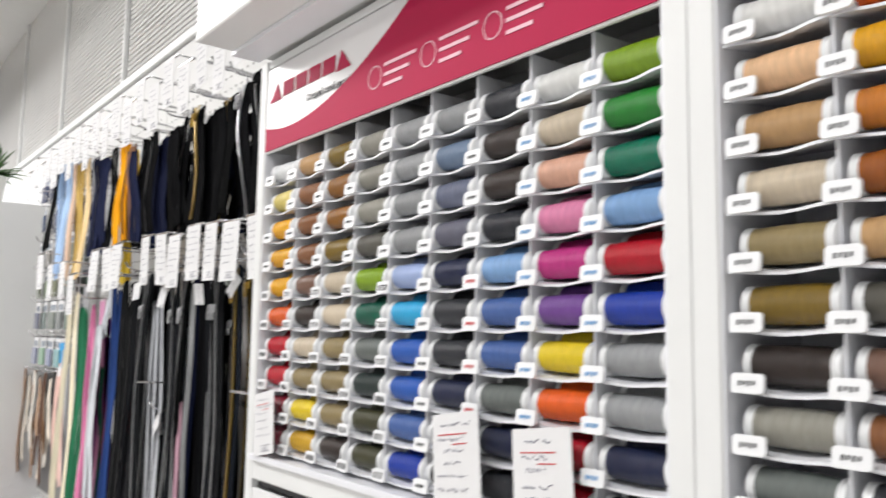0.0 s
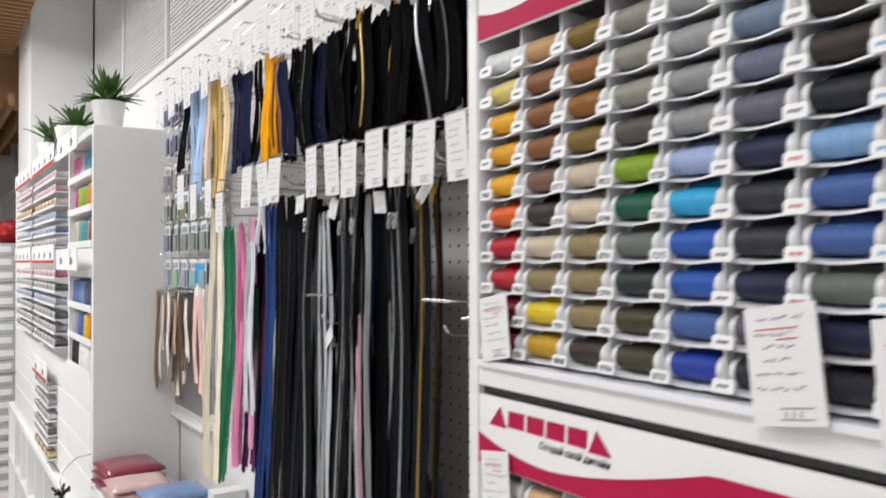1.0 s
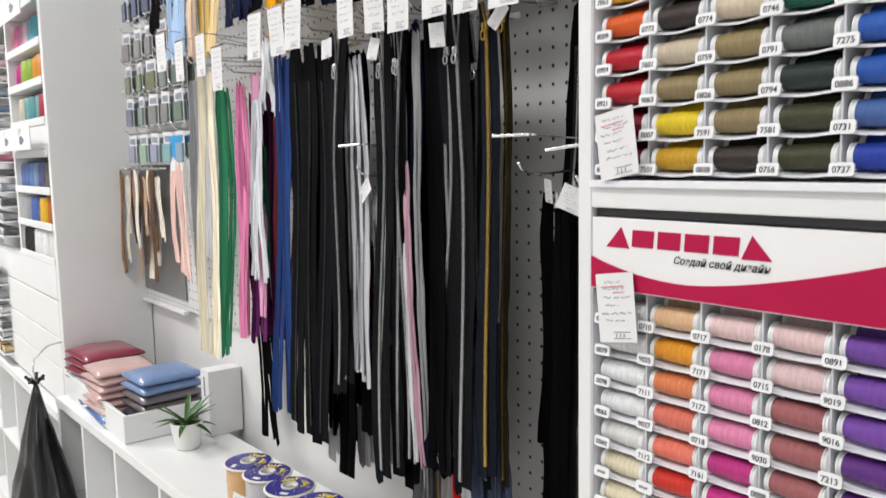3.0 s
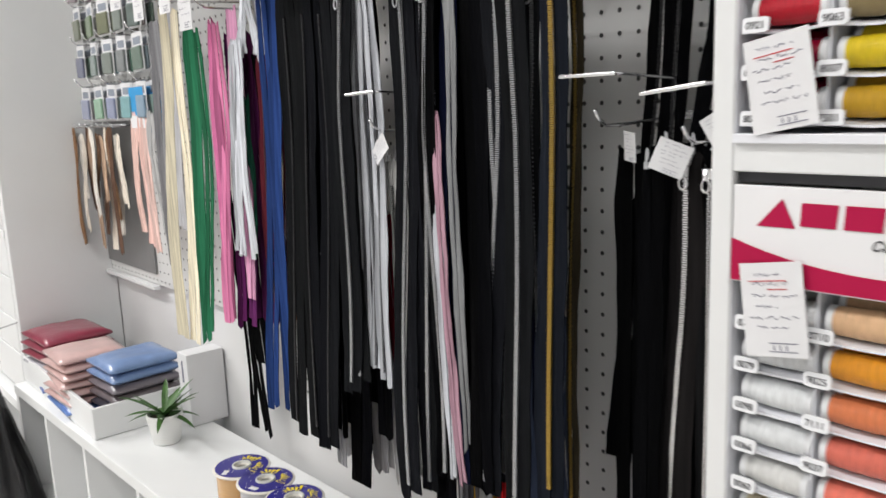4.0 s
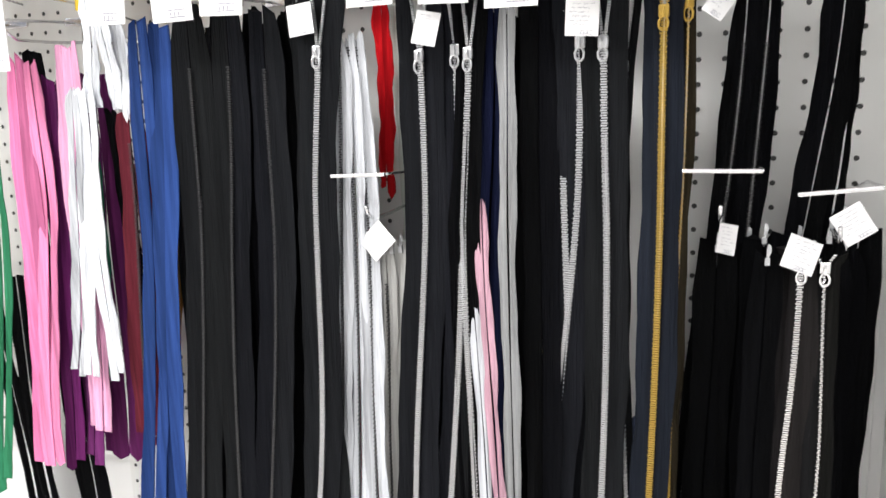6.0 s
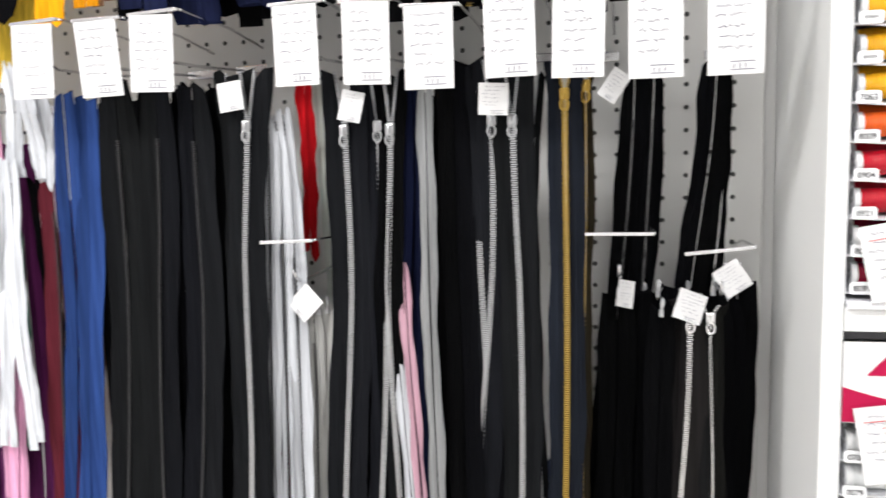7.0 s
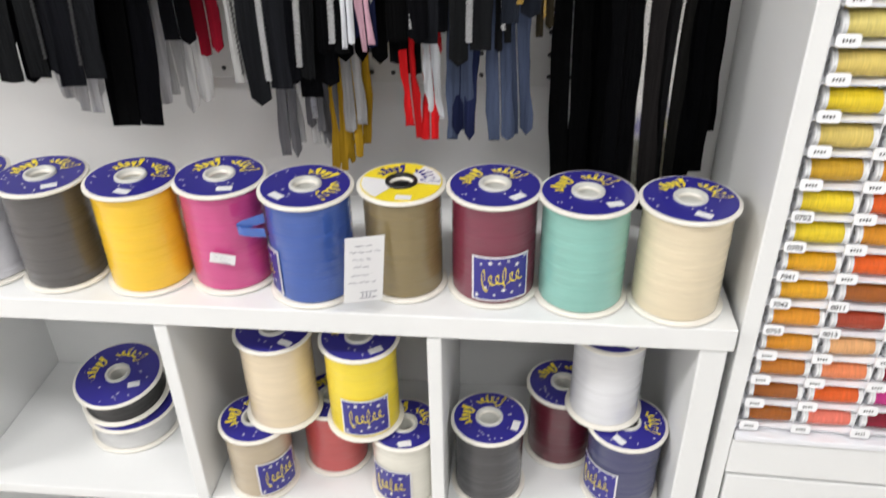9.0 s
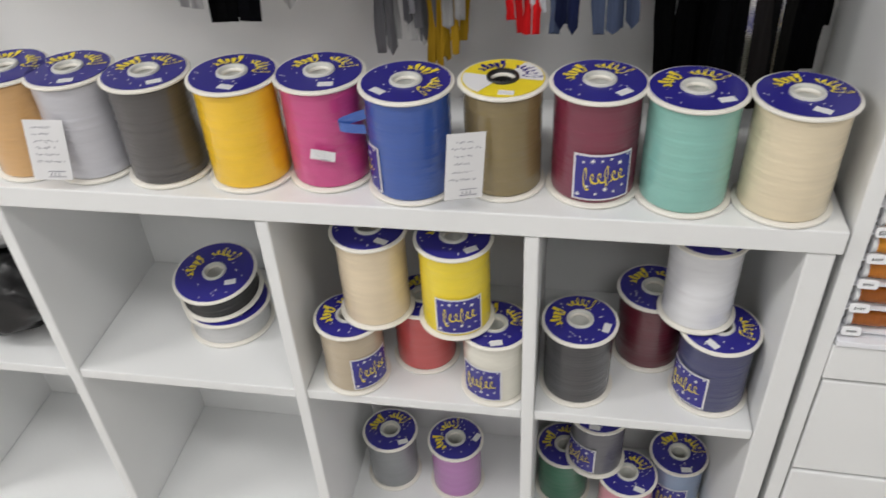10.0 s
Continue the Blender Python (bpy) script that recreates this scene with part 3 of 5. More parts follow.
TEETH_OF = {"s": M_TEETH, "p": M_TEETH_BRIGHT, "k": M_TEETH_DARK, "g": M_TEETH_GOLD, "w": M_REEL}


def zipper(x, y, z0, z1, w, colour, chain="", lean=0.0, wave=0.0075, slider=0.09, label="", group="zippers on the pegboard", taper=0.7, chain_w=0.0084, top_pull=False):
    """A zipper that hangs from z0 to z1; lean is the sideways drift of its lower end."""
    zp = thing("zipper", x, y, z0, label or ("long hanging zipper with metal teeth" if chain in "sgp" and chain else "hanging zipper with cloth tapes"), "zipper", group)
    L = z0 - z1
    w *= 1.18
    ph, ph2 = random.uniform(0, 6), random.uniform(0, 6)

    def centre(s):
        env = min(1, s * 3)
        return (lean * s ** 1.4 + wave * env * (math.sin(4.2 * s * (0.6 + L) + ph) - math.sin(ph)) * 0.8, 0.006 * env * math.sin(4 * s + ph2), -L * s)
    n = 24
    if top_pull:
        bm = bmesh.new()
        box(bm, -0.0025, 0.0025, -0.01, -0.006, -0.008, 0.0)
        outline(bm, [(-0.001, 0.0), (0.001, 0.0), (0.004, 0.008), (0.003, 0.014), (0.0, 0.016), (-0.0012, 0.008)], -0.0095, -0.0085)
        part("pull_tab", bm, M_TEETH, zp)
    for sgn in (-1, 1):
        bm = bmesh.new()
        a, b = (-w / 2, -0.0008) if sgn < 0 else (0.0008, w / 2)
        tone = random.uniform(0.75, 1.3)
        cool = random.uniform(0.92, 1.15) if max(colour) < 0.012 else 1.0
        strip(bm, centre, a, b, random.uniform(-0.005, 0.005), n, random.uniform(-0.012, 0.008), taper, random.uniform(-0.013, 0.013), slider if chain in "sgp" and chain else 0.0)
        part("tape", bm, M_TAPE, zp, colour=[colour[0] * tone, colour[1] * tone, colour[2] * tone * cool])
    if chain:
        pitch = 0.0027 if chain in "sgp" else 0.003
        cw = chain_w if chain in "sgp" else min(chain_w, 0.004)
        cnt = max(4, int(L * (1 - slider) * 0.985 / pitch))
        vs, fs = [], []
        for i in range(cnt):
            s = slider + (0.985 - slider) * i / cnt
            cx, cy, z = centre(s)
            sh = 0.0005 if i % 2 else -0.0005
            h = pitch * 0.29
            b0 = len(vs)
            for dx in (-cw / 2, cw / 2):
                for dy in (-0.0038, -0.0008):
                    for dz in (-h, h):
                        vs.append((cx + dx * (0.8 if chain in "sgp" else 1) + sh, cy + dy, z + dz))
            for f in ((0, 1, 3, 2), (4, 6, 7, 5), (0, 4, 5, 1), (2, 3, 7, 6), (0, 2, 6, 4), (1, 5, 7, 3)):
                fs.append(tuple(b0 + j for j in f))
        for i in range(int(L * slider / pitch) if chain in "sgp" else 0):
            cx, cy, z = centre(pitch * i / L)
            for side in (-1, 1):
                e = cx + side * (0.0008 + 0.0085 * (1 - pitch * i / (L * slider)))
                b0 = len(vs)
                for dx in (-0.0017, 0.0017):
                    for dy in (-0.0034, -0.0008):
                        for dz in (-0.0008, 0.0008):
                            vs.append((e + dx, cy + dy, z + dz))
                for f in ((0, 1, 3, 2), (4, 6, 7, 5), (0, 4, 5, 1), (2, 3, 7, 6), (0, 2, 6, 4), (1, 5, 7, 3)):
                    fs.append(tuple(b0 + j for j in f))
        me = bpy.data.meshes.new("teeth")
        me.from_pydata(vs, [], fs)
        me.materials.append(TEETH_OF[chain])
        put("teeth", me, zp)
        if chain in "sgp":
            # slider with its pull tab
            cx, cy, z = centre(slider)
            sl = part("slider", block(-0.0056, 0.0056, -0.0088, -0.003, -0.0065, 0.0065, 0.0018), TEETH_OF[chain], zp, m=pose(cx, cy, z))
            bm = bmesh.new()
            tube(bm, [(0.0048 * math.sin(0.7 * k), -0.0098, -0.0125 + 0.0072 * math.cos(0.7 * k)) for k in range(10)], 0.0014)
            tube(bm, [(0, -0.0094, 0.004), (0, -0.0112, 0.0), (0, -0.0098, -0.006)], 0.0016)
            part("pull_tab", bm, TEETH_OF[chain], sl)
    return zp


random.seed(4)
# lower row, from the cream ones to the cabinet: x at the hook, drift to the lower end
for x, z0, z1, w, c, ln in ((-1.39, 1.9, 1.16, 0.046, (0.72, 0.66, 0.5), -0.05), (-1.35, 1.89, 1.15, 0.04, (0.74, 0.68, 0.53), -0.055),
                            (-1.28, 1.85, 1.18, 0.046, (0.02, 0.12, 0.06), -0.045), (-1.245, 1.84, 1.19, 0.03, (0.025, 0.14, 0.07), -0.05),
                            (-1.168, 1.85, 1.24, 0.04, (0.5, 0.14, 0.28), -0.035), (-1.134, 1.84, 1.25, 0.03, (0.62, 0.2, 0.36), -0.03),
                            (-1.122, 1.82, 1.24, 0.03, (0.08, 0.012, 0.07), -0.03), (-1.095, 1.8, 1.25, 0.03, (0.1, 0.02, 0.09), -0.02)):
    zipper(x, random.uniform(0.085, 0.105), z0, z1, w, c, lean=ln)
for x, c, ln in ((-1.053, WHITE, -0.052), (-1.042, WHITE, -0.036), (-1.03, WHITE, 0.002)):
    zipper(x, 0.075, 1.8, 1.4, 0.021, [v * 1.05 for v in c], lean=ln, wave=0.004)
for x in (-1.03, -1.005, -0.985):
    zipper(x, 0.09, 1.93, 1.78, 0.02, [v * 1.05 for v in WHITE], wave=0.004, lean=random.uniform(-0.01, 0.01))
for x in (-1.075, -1.06):
    zipper(x, 0.088, 1.86, 1.31 + random.uniform(-0.01, 0.02), 0.024, (0.55, 0.27, 0.41), lean=-0.02, wave=0.005)
for x in (-1.06, -1.02):
    zipper(x, 0.13, 2.23, 1.92, 0.05, (0.75, 0.52, 0.06), group="short zippers in the upper row")
zipper(-1.046, 0.09, 1.7, 1.4, 0.024, (0.015, 0.08, 0.05), lean=-0.01)
zipper(-1.012, 0.1, 1.77, 1.4, 0.022, BLACK, lean=0.008)
zipper(-1.09, 0.12, 1.82, 1.25, 0.06, (0.07, 0.01, 0.06), lean=-0.02)
zipper(-1.05, 0.115, 1.82, 1.26, 0.05, (0.06, 0.01, 0.05), lean=-0.02)
zipper(-0.98, 0.095, 1.77, 1.3, 0.044, (0.11, 0.018, 0.028), "k", lean=-0.012)
zipper(-0.975, 0.13, 1.74, 1.28, 0.03, (0.16, 0.03, 0.04), "w", lean=-0.03)
zipper(-0.98, 0.15, 1.7, 1.27, 0.03, (0.3, 0.14, 0.03), lean=-0.03)
zipper(-1.01, 0.14, 1.7, 1.28, 0.022, (0.4, 0.27, 0.16), lean=-0.03)
for x, ln in ((-1.43, 0.04), (-1.37, 0.04)):
    zipper(x, 0.225, 1.5, 0.9, 0.034, BLACK, lean=ln)
zipper(-1.2, 0.15, 1.86, 1.13, 0.05, BLACK, lean=0.03)
BLUE = (0.02, 0.046, 0.16)
zipper(-0.94, 0.078, 1.885, 1.105, 0.034, BLUE, lean=-0.055, wave=0.004)
zipper(-0.908, 0.083, 1.88, 1.1, 0.034, BLUE, lean=-0.05, wave=0.004)
zipper(-0.86, 0.078, 1.895, 1.09, 0.05, CHAR, "k", lean=-0.045, wave=0.004)
zipper(-0.832, 0.1, 1.89, 1.085, 0.03, BLACK, lean=-0.04)
zipper(-0.802, 0.078, 1.895, 1.095, 0.044, CHAR, "k", lean=-0.038, wave=0.004)
zipper(-0.776, 0.095, 1.89, 1.10, 0.03, BLACK, lean=-0.03)
zipper(-0.75, 0.076, 1.89, 1.09, 0.046, CHAR, "k", lean=-0.045, wave=0.005)
zipper(-0.786, 0.11, 1.6, 1.03, 0.026, (0.3, 0.3, 0.31), lean=-0.03, taper=0.2)
zipper(-0.69, 0.076, 1.9, 1.23, 0.042, CHAR, "s", lean=0.008, slider=0.1)
zipper(-0.664, 0.062, 1.9, 1.215, 0.044, CHAR, "s", lean=-0.052, slider=0.095)
zipper(-0.715, 0.1, 1.88, 1.02, 0.05, BLACK, lean=-0.045)
zipper(-0.74, 0.115, 1.88, 1.018, 0.04, BLACK, lean=-0.04)
for k, (x, ln) in enumerate(((-0.645, -0.032), (-0.636, -0.014), (-0.628, 0.004))):
    zipper(x, 0.072 + 0.004 * k, 1.85, 1.262 - 0.006 * k, 0.023, [v * 0.85 for v in WHITE], "k", lean=ln, wave=0.0015, taper=0.45, chain_w=0.0022, slider=0.02)
zipper(-0.648, 0.2, 1.9, 1.66, 0.02, (0.5, 0.01, 0.015), lean=0.006)
zipper(-0.624, 0.21, 1.9, 1.55, 0.034, (0.5, 0.54, 0.5))
zipper(-0.547, 0.076, 1.895, 1.078, 0.046, CHAR, "s", lean=-0.022, slider=0.085)
zipper(-0.505, 0.082, 1.89, 1.09, 0.032, CHAR, "s", lean=-0.032, slider=0.075)
zipper(-0.487, 0.076, 1.895, 1.12, 0.03, BLACK, "s", lean=-0.012)
zipper(-0.525, 0.1, 1.88, 1.07, 0.045, BLACK, lean=-0.02)
zipper(-0.5, 0.105, 1.88, 1.08, 0.04, BLACK, lean=-0.02)
zipper(-0.464, 0.088, 1.89, 1.14, 0.028, NAVY)
zipper(-0.478, 0.074, 1.66, 1.131, 0.013, (0.5, 0.3, 0.37), lean=0.02, taper=0.5, wave=0.003)
zipper(-0.497, 0.08, 1.86, 1.135, 0.013, [v * 0.8 for v in WHITE], lean=0.014)
zipper(-0.503, 0.09, 1.8, 1.14, 0.01, [v * 0.7 for v in WHITE], lean=0.012)
zipper(-0.446, 0.077, 1.87, 1.19, 0.017, [v * 1.3 for v in GREY], wave=0.002)
zipper(-0.412, 0.08, 1.9, 1.145, 0.036, BLACK, taper=0.9, wave=0.003)
zipper(-0.43, 0.11, 1.88, 1.15, 0.03, BLACK)
zipper(-0.366, 0.082, 1.9, 1.14, 0.044, CHAR, "s", lean=-0.036, slider=0.09)
zipper(-0.385, 0.094, 1.88, 1.15, 0.034, CHAR, "s", lean=-0.01, slider=0.02)
zipper(-0.342, 0.078, 1.9, 1.128, 0.04, CHAR, "s", lean=-0.002, slider=0.09, wave=0.004)
zipper(-0.324, 0.1, 1.88, 1.135, 0.018, CHAR, "s", lean=0.014, slider=0.1, wave=0.005, chain_w=0.005)
zipper(-0.282, 0.086, 1.895, 1.168, 0.036, (0.009, 0.011, 0.016), "g", lean=-0.009, wave=0.002, slider=0.05)
zipper(-0.259, 0.1, 1.89, 1.15, 0.016, (0.016, 0.013, 0.008), "g", lean=-0.004, wave=0.003, slider=0.03, chain_w=0.0026)
zipper(-0.202, 0.195, 1.89, 1.2, 0.03, BLACK, "k", lean=-0.06, wave=0.003)
zipper(-0.178, 0.2, 1.89, 1.2, 0.026, BLACK, "k", lean=-0.062, wave=0.003)
zipper(-0.106, 0.17, 1.895, 1.4, 0.034, BLACK, lean=-0.045, wave=0.006)
zipper(-0.096, 0.185, 1.895, 1.5, 0.014, BLACK, lean=-0.03, wave=0.006)
for k in range(23):
    if k in (10, 11, 12, 13):
        continue
    zipper(-0.9 + 0.024 * k + random.uniform(-0.006, 0.006), 0.115 + 0.012 * (k % 3), 1.87, 1.13 + random.uniform(-0.04, 0.05), 0.034, BLACK if k % 5 else CHAR, lean=-0.03 if k < 9 else 0.0, wave=0.006, label="black hanging zipper behind the front row")
# the lower prongs by the cabinet
for k in range(5):
    zipper(-0.224 + 0.0165 * k, 0.165 + 0.012 * (k % 3), 1.625 - random.uniform(0, 0.035), 0.915 + 0.012 * (k % 2), 0.04, BLACK, wave=0.005, top_pull=True)
zipper(-0.137, 0.142, 1.61, 0.91, 0.04, (0.011, 0.01, 0.01), "p", lean=-0.004, wave=0.008, slider=0.03, chain_w=0.0075)
zipper(-0.113, 0.15, 1.6, 0.915, 0.026, (0.008, 0.008, 0.008), "p", lean=0.008, wave=0.006, slider=0.02, chain_w=0.0034)
for k in range(5):
    zipper(-0.14 + 0.0165 * k, 0.165 + 0.01 * k, 1.625 - random.uniform(0, 0.03), 0.91 + 0.008 * k, 0.045, BLACK, lean=-0.006, wave=0.007, top_pull=True)
zipper(-0.062, 0.225, 1.57, 0.98, 0.03, BLACK)
zipper(-0.172, 0.125, 1.6, 0.915, 0.03, BLACK, wave=0.004, top_pull=True)
# grey bundle on the prong between the white and the black ones
for k in range(7):
    zipper(-0.608 + 0.008 * k, 0.095 + 0.008 * (k % 4), 1.6, 1.08 + 0.03 * (k % 3), 0.02, (0.36, 0.36, 0.35) if k % 2 else (0.45, 0.45, 0.44), "k" if k % 3 == 0 else "", lean=0.004, wave=0.006, chain_w=0.002, top_pull=True)
# shorter ones behind, seen under the front row
for k, (x, c) in enumerate(((-0.86, (0.4, 0.4, 0.41)), (-0.83, (0.4, 0.4, 0.41)), (-0.74, (0.42, 0.42, 0.43)), (-0.715, (0.4, 0.4, 0.4)), (-0.692, (0.42, 0.42, 0.42)))):
    zipper(x, 0.15, 1.5, 1.035 + 0.012 * (k % 2), 0.034, c, lean=-0.01, wave=0.006)
zipper(-0.678, 0.135, 1.5, 1.1, 0.026, (0.22, 0.008, 0.02), lean=0.004)
for k in range(6):
    zipper(-0.6 + 0.017 * k, 0.165, 1.5, 0.96 + 0.02 * (k % 3), 0.022, (0.4, 0.4, 0.4) if k % 2 else DGREY, "s" if k == 2 else "", lean=0.01)
for k in range(4):
    zipper(-0.532 + 0.01 * k, 0.175, 1.4, 0.93 + 0.01 * k, 0.02, (0.42, 0.25, 0.02))
for k in range(3):
    zipper(-0.415 + 0.013 * k, 0.13, 1.25, 1.01 + 0.025 * (k % 2), 0.016, (0.48, 0.012, 0.015) if k != 1 else WHITE, lean=0.002, wave=0.006)
for k in range(4):
    zipper(-0.37 + 0.026 * k, 0.12, 1.4, 1.012 + 0.01 * (k % 2), 0.026, SLATE if k != 1 else NAVY)

# upper row
for x, z0, z1, w, c, ch in ((-1.64, 2.34, 2.05, 0.06, BLACK, ""), (-1.55, 2.34, 1.97, 0.07, (0.3, 0.42, 0.62), ""), (-1.48, 2.33, 1.96, 0.07, (0.33, 0.46, 0.66), ""),
                            (-1.4, 2.32, 1.95, 0.05, (0.6, 0.44, 0.33), ""), (-1.33, 2.31, 1.94, 0.06, (0.62, 0.42, 0.13), ""), (-1.27, 2.31, 1.95, 0.04, (0.66, 0.5, 0.28), ""),
                            (-1.17, 2.3, 2.0, 0.07, NAVY, "k"), (-1.09, 2.29, 2.0, 0.06, NAVY, ""), (-1.02, 2.3, 2.0, 0.05, BLACK, ""),
                            (-0.95, 2.3, 2.0, 0.04, (0.8, 0.35, 0.01), ""), (-0.91, 2.29, 2.02, 0.03, (0.75, 0.3, 0.01), "k"), (-0.87, 2.28, 2.01, 0.035, (0.3, 0.16, 0.1), "")):
    zipper(x * 0.975, 0.075, z0 - 0.075, z1 - 0.015, w, c, ch, lean=-0.03 if "k" not in ch else 0, group="short zippers in the upper row")
for k in range(16):
    x = -0.83 + 0.042 * k
    zipper(x, 0.07 + 0.012 * (k % 3), 2.185 + 0.02 * (k % 2), 1.99 - 0.015 * (k % 3), 0.056, (NAVY if k < 5 and k % 2 == 0 else BLACK), "g" if k in (9, 11) else ("s" if k in (13,) else "k" if k % 2 else ""), group="short zippers in the upper row", lean=random.uniform(-0.02, 0.02))

for k in range(14):
    zipper(-0.79 + 0.046 * k, 0.115 + 0.01 * (k % 2), 2.165 + random.uniform(-0.02, 0.03), 1.985 + random.uniform(-0.015, 0.02), 0.058, BLACK if k % 3 else NAVY, lean=random.uniform(-0.01, 0.01), label="black hanging zipper behind the front row", group="short zippers in the upper row")
# the hooks, with price cards on their bars
display_hook(-0.656, 0.052, 1.691, 0.07, -2)
display_hook(-0.26, 0.074, 1.697, 0.078, 0)
display_hook(-0.149, 0.071, 1.674, 0.076, -6)
for x in (-0.938, -0.849, -0.771, -0.587, -0.501, -0.428, -0.338, -0.262, -0.183, -0.103):
    j = random.uniform(-0.006, 0.006) - 0.02 - 0.012 * (x + 0.95)
    display_hook(x - 0.034, 0.034, 1.992 + j, 0.068, random.uniform(-3, 3))
    card(x, 0.03, 1.99 + j, 0.056, 0.092, (random.uniform(-3, 3), random.uniform(-2, 2), random.uniform(-4, 4)), "white handwritten price card hung on a hook bar", "hook cards")
for x, z in ((-1.48, 2.0), (-1.355, 1.965), (-1.22, 1.965), (-1.13, 1.925)):
    display_hook(x - 0.034, 0.03, z, 0.07, random.uniform(-3, 3))
    card(x, 0.026, z - 0.002, 0.055, 0.095, (0, 0, random.uniform(-4, 4)), "white handwritten price card hung on a hook bar", "hook cards")
for k in range(20):
    x = -1.83 + 0.085 * k
    z = 2.29 + 0.03 * (k % 2)
    display_hook(x - 0.034, 0.05, z, 0.07, random.uniform(-3, 3))
    card(x, 0.046, z - 0.002, 0.06, 0.095, (0, random.uniform(-3, 3), random.uniform(-4, 4)), "white handwritten price card hung on a hook bar", "hook cards")
# little tags tied to the pulls
for x, y, z, a, w in ((-0.598, 0.078, 1.624, 40, 0.036), (-0.134, 0.118, 1.622, 22, 0.038), (-0.1, 0.13, 1.652, -32, 0.034), (-0.212, 0.14, 1.632, 8, 0.02),
                      (-0.685, 0.05, 1.888, -8, 0.03), (-0.525, 0.05, 1.87, 12, 0.027), (-0.359, 0.05, 1.872, 3, 0.034), (-0.216, 0.06, 1.878, 35, 0.022)):
    card(x, y, z, w, 0.036, (random.uniform(-20, 10), a, random.uniform(-25, 25)), "small white tag tied to a zipper", "zipper tags", name="zipper_tag")


# ---- bias tape rolls ----
ROLLS = {}


def star_shapes(bm, r0, r1, z, n, size):
    for k in range(n):
        a = random.uniform(0, 6.28)
        r = random.uniform(r0, r1)
        cx, cy = r * math.cos(a), r * math.sin(a)
        vs = [bm.verts.new((cx + size * (1 if j % 2 == 0 else 0.4) * math.cos(j * math.pi / 4 + a), cy + size * (1 if j % 2 == 0 else 0.4) * math.sin(j * math.pi / 4 + a), z)) for j in range(8)]
        bm.faces.new(vs)


def swirl(bm, pts, wd):
    """A brush-like band through (x, y, z) points with a slanted pen."""
    rows = [(bm.verts.new(p), bm.verts.new((p[0] + wd[0], p[1] + wd[1], p[2] + wd[2]))) for p in pts]
    for p, q in zip(rows, rows[1:]):
        bm.faces.new((p[0], p[1], q[1], q[0]))


def tape_roll(x, y, z, colour, r=0.0565, h=0.138, turn=0.0, tilt=(0, 0), wrap=False, top="blue", label="", inset=0.006):
    """A roll of bias tape that stands on z."""
    ob = thing("bias_tape_roll", x, y, z, label, "tape roll", "bias tape rolls")
    ob.matrix_basis = pose(x, y, z, tilt[0], tilt[1], turn)
    key = (r, h, top)
    if key not in ROLLS:
        bm = bmesh.new()
        prof = [(0.014, 0.005)]
        nb = 22
        for k in range(nb):
            a = 0.0055 + (h - 0.011) * k / nb
            b = 0.0055 + (h - 0.011) * (k + 1) / nb
            rr = r - inset + random.uniform(-0.0002, 0.0002)
            prof += [(rr - 0.0002, a), (rr, a + 0.0014), (rr, b - 0.001)]
        prof.append((0.014, h - 0.005))
        lathe(bm, prof, 36)
        body = mesh_of(bm, "wound_tape", M_COTTON, True)
        bm = bmesh.new()
        lathe(bm, [(0.0135, 0), (r - 0.001, 0), (r, 0.001), (r, 0.003), (r - 0.001, 0.004), (0.0135, 0.004), (0.0135, 0)], 36)
        rims = mesh_of(bm, "flange", M_CREAMRIM, True)
        bm = bmesh.new()
        lathe(bm, [(0.0145, 0.001), (0.019, 0.001), (0.019, h + 0.003), (0.0182, h + 0.004), (0.0153, h + 0.004), (0.0145, h + 0.003), (0.0145, 0.001)], 24)
        core = mesh_of(bm, "core", M_BLACK if top == "yellow" else M_GREYPLASTIC, True)
        bm = bmesh.new()
        lathe(bm, [(0.0192, h + 0.0005), (r - 0.0045, h + 0.0005), (r - 0.0045, h + 0.001), (0.0192, h + 0.001)], 36)
        disc = mesh_of(bm, "label_disc", M_YELLOWPRINT if top == "yellow" else M_BLUEPRINT)
        bm = bmesh.new()
        if top == "yellow":
            for a0 in (0.2, 3.3):
                vs = [bm.verts.new((0.018 * math.cos(a0 + 1.2 * i / 8), 0.018 * math.sin(a0 + 1.2 * i / 8), h + 0.0016)) for i in range(9)]
                vs += [bm.verts.new(((r - 0.006) * math.cos(a0 + 1.2 * i / 8), (r - 0.006) * math.sin(a0 + 1.2 * i / 8), h + 0.0016)) for i in range(8, -1, -1)]
                bm.faces.new(vs)
        else:
            star_shapes(bm, 0.024, r - 0.009, h + 0.0016, 22, 0.0018)
        stars = mesh_of(bm, "star_print", M_PAPER)
        bm = bmesh.new()
        for a0 in (0.35, 2.0):
            pts = []
            for i in range(30):
                a = a0 + 1.1 * i / 29
                rr = (r + 0.012) / 2 + (0.0105 if i < 6 or 17 < i < 21 else 0.006) * math.sin(i * 1.1 + 0.5 * math.sin(i * 2.3))
                a += 0.1 * math.cos(i * 1.1)
                pts.append((rr * math.cos(a), rr * math.sin(a), h + 0.0018))
            swirl(bm, pts, (0.0024, 0.0018, 0))
        script = mesh_of(bm, "label_swirl", M_YELLOWPRINT if top != "yellow" else M_BLUEPRINT)
        ROLLS[key] = (("wound_tape", body), ("flange", rims), ("top_flange", rims), ("core", core), ("label_disc", disc), ("star_print", stars), ("label_swirl", script))
    for n, me in ROLLS[key]:
        put("flange" if n == "top_flange" else n, me, ob, pose(0, 0, h - 0.0042) if n == "top_flange" else None, colour if n == "wound_tape" else None)
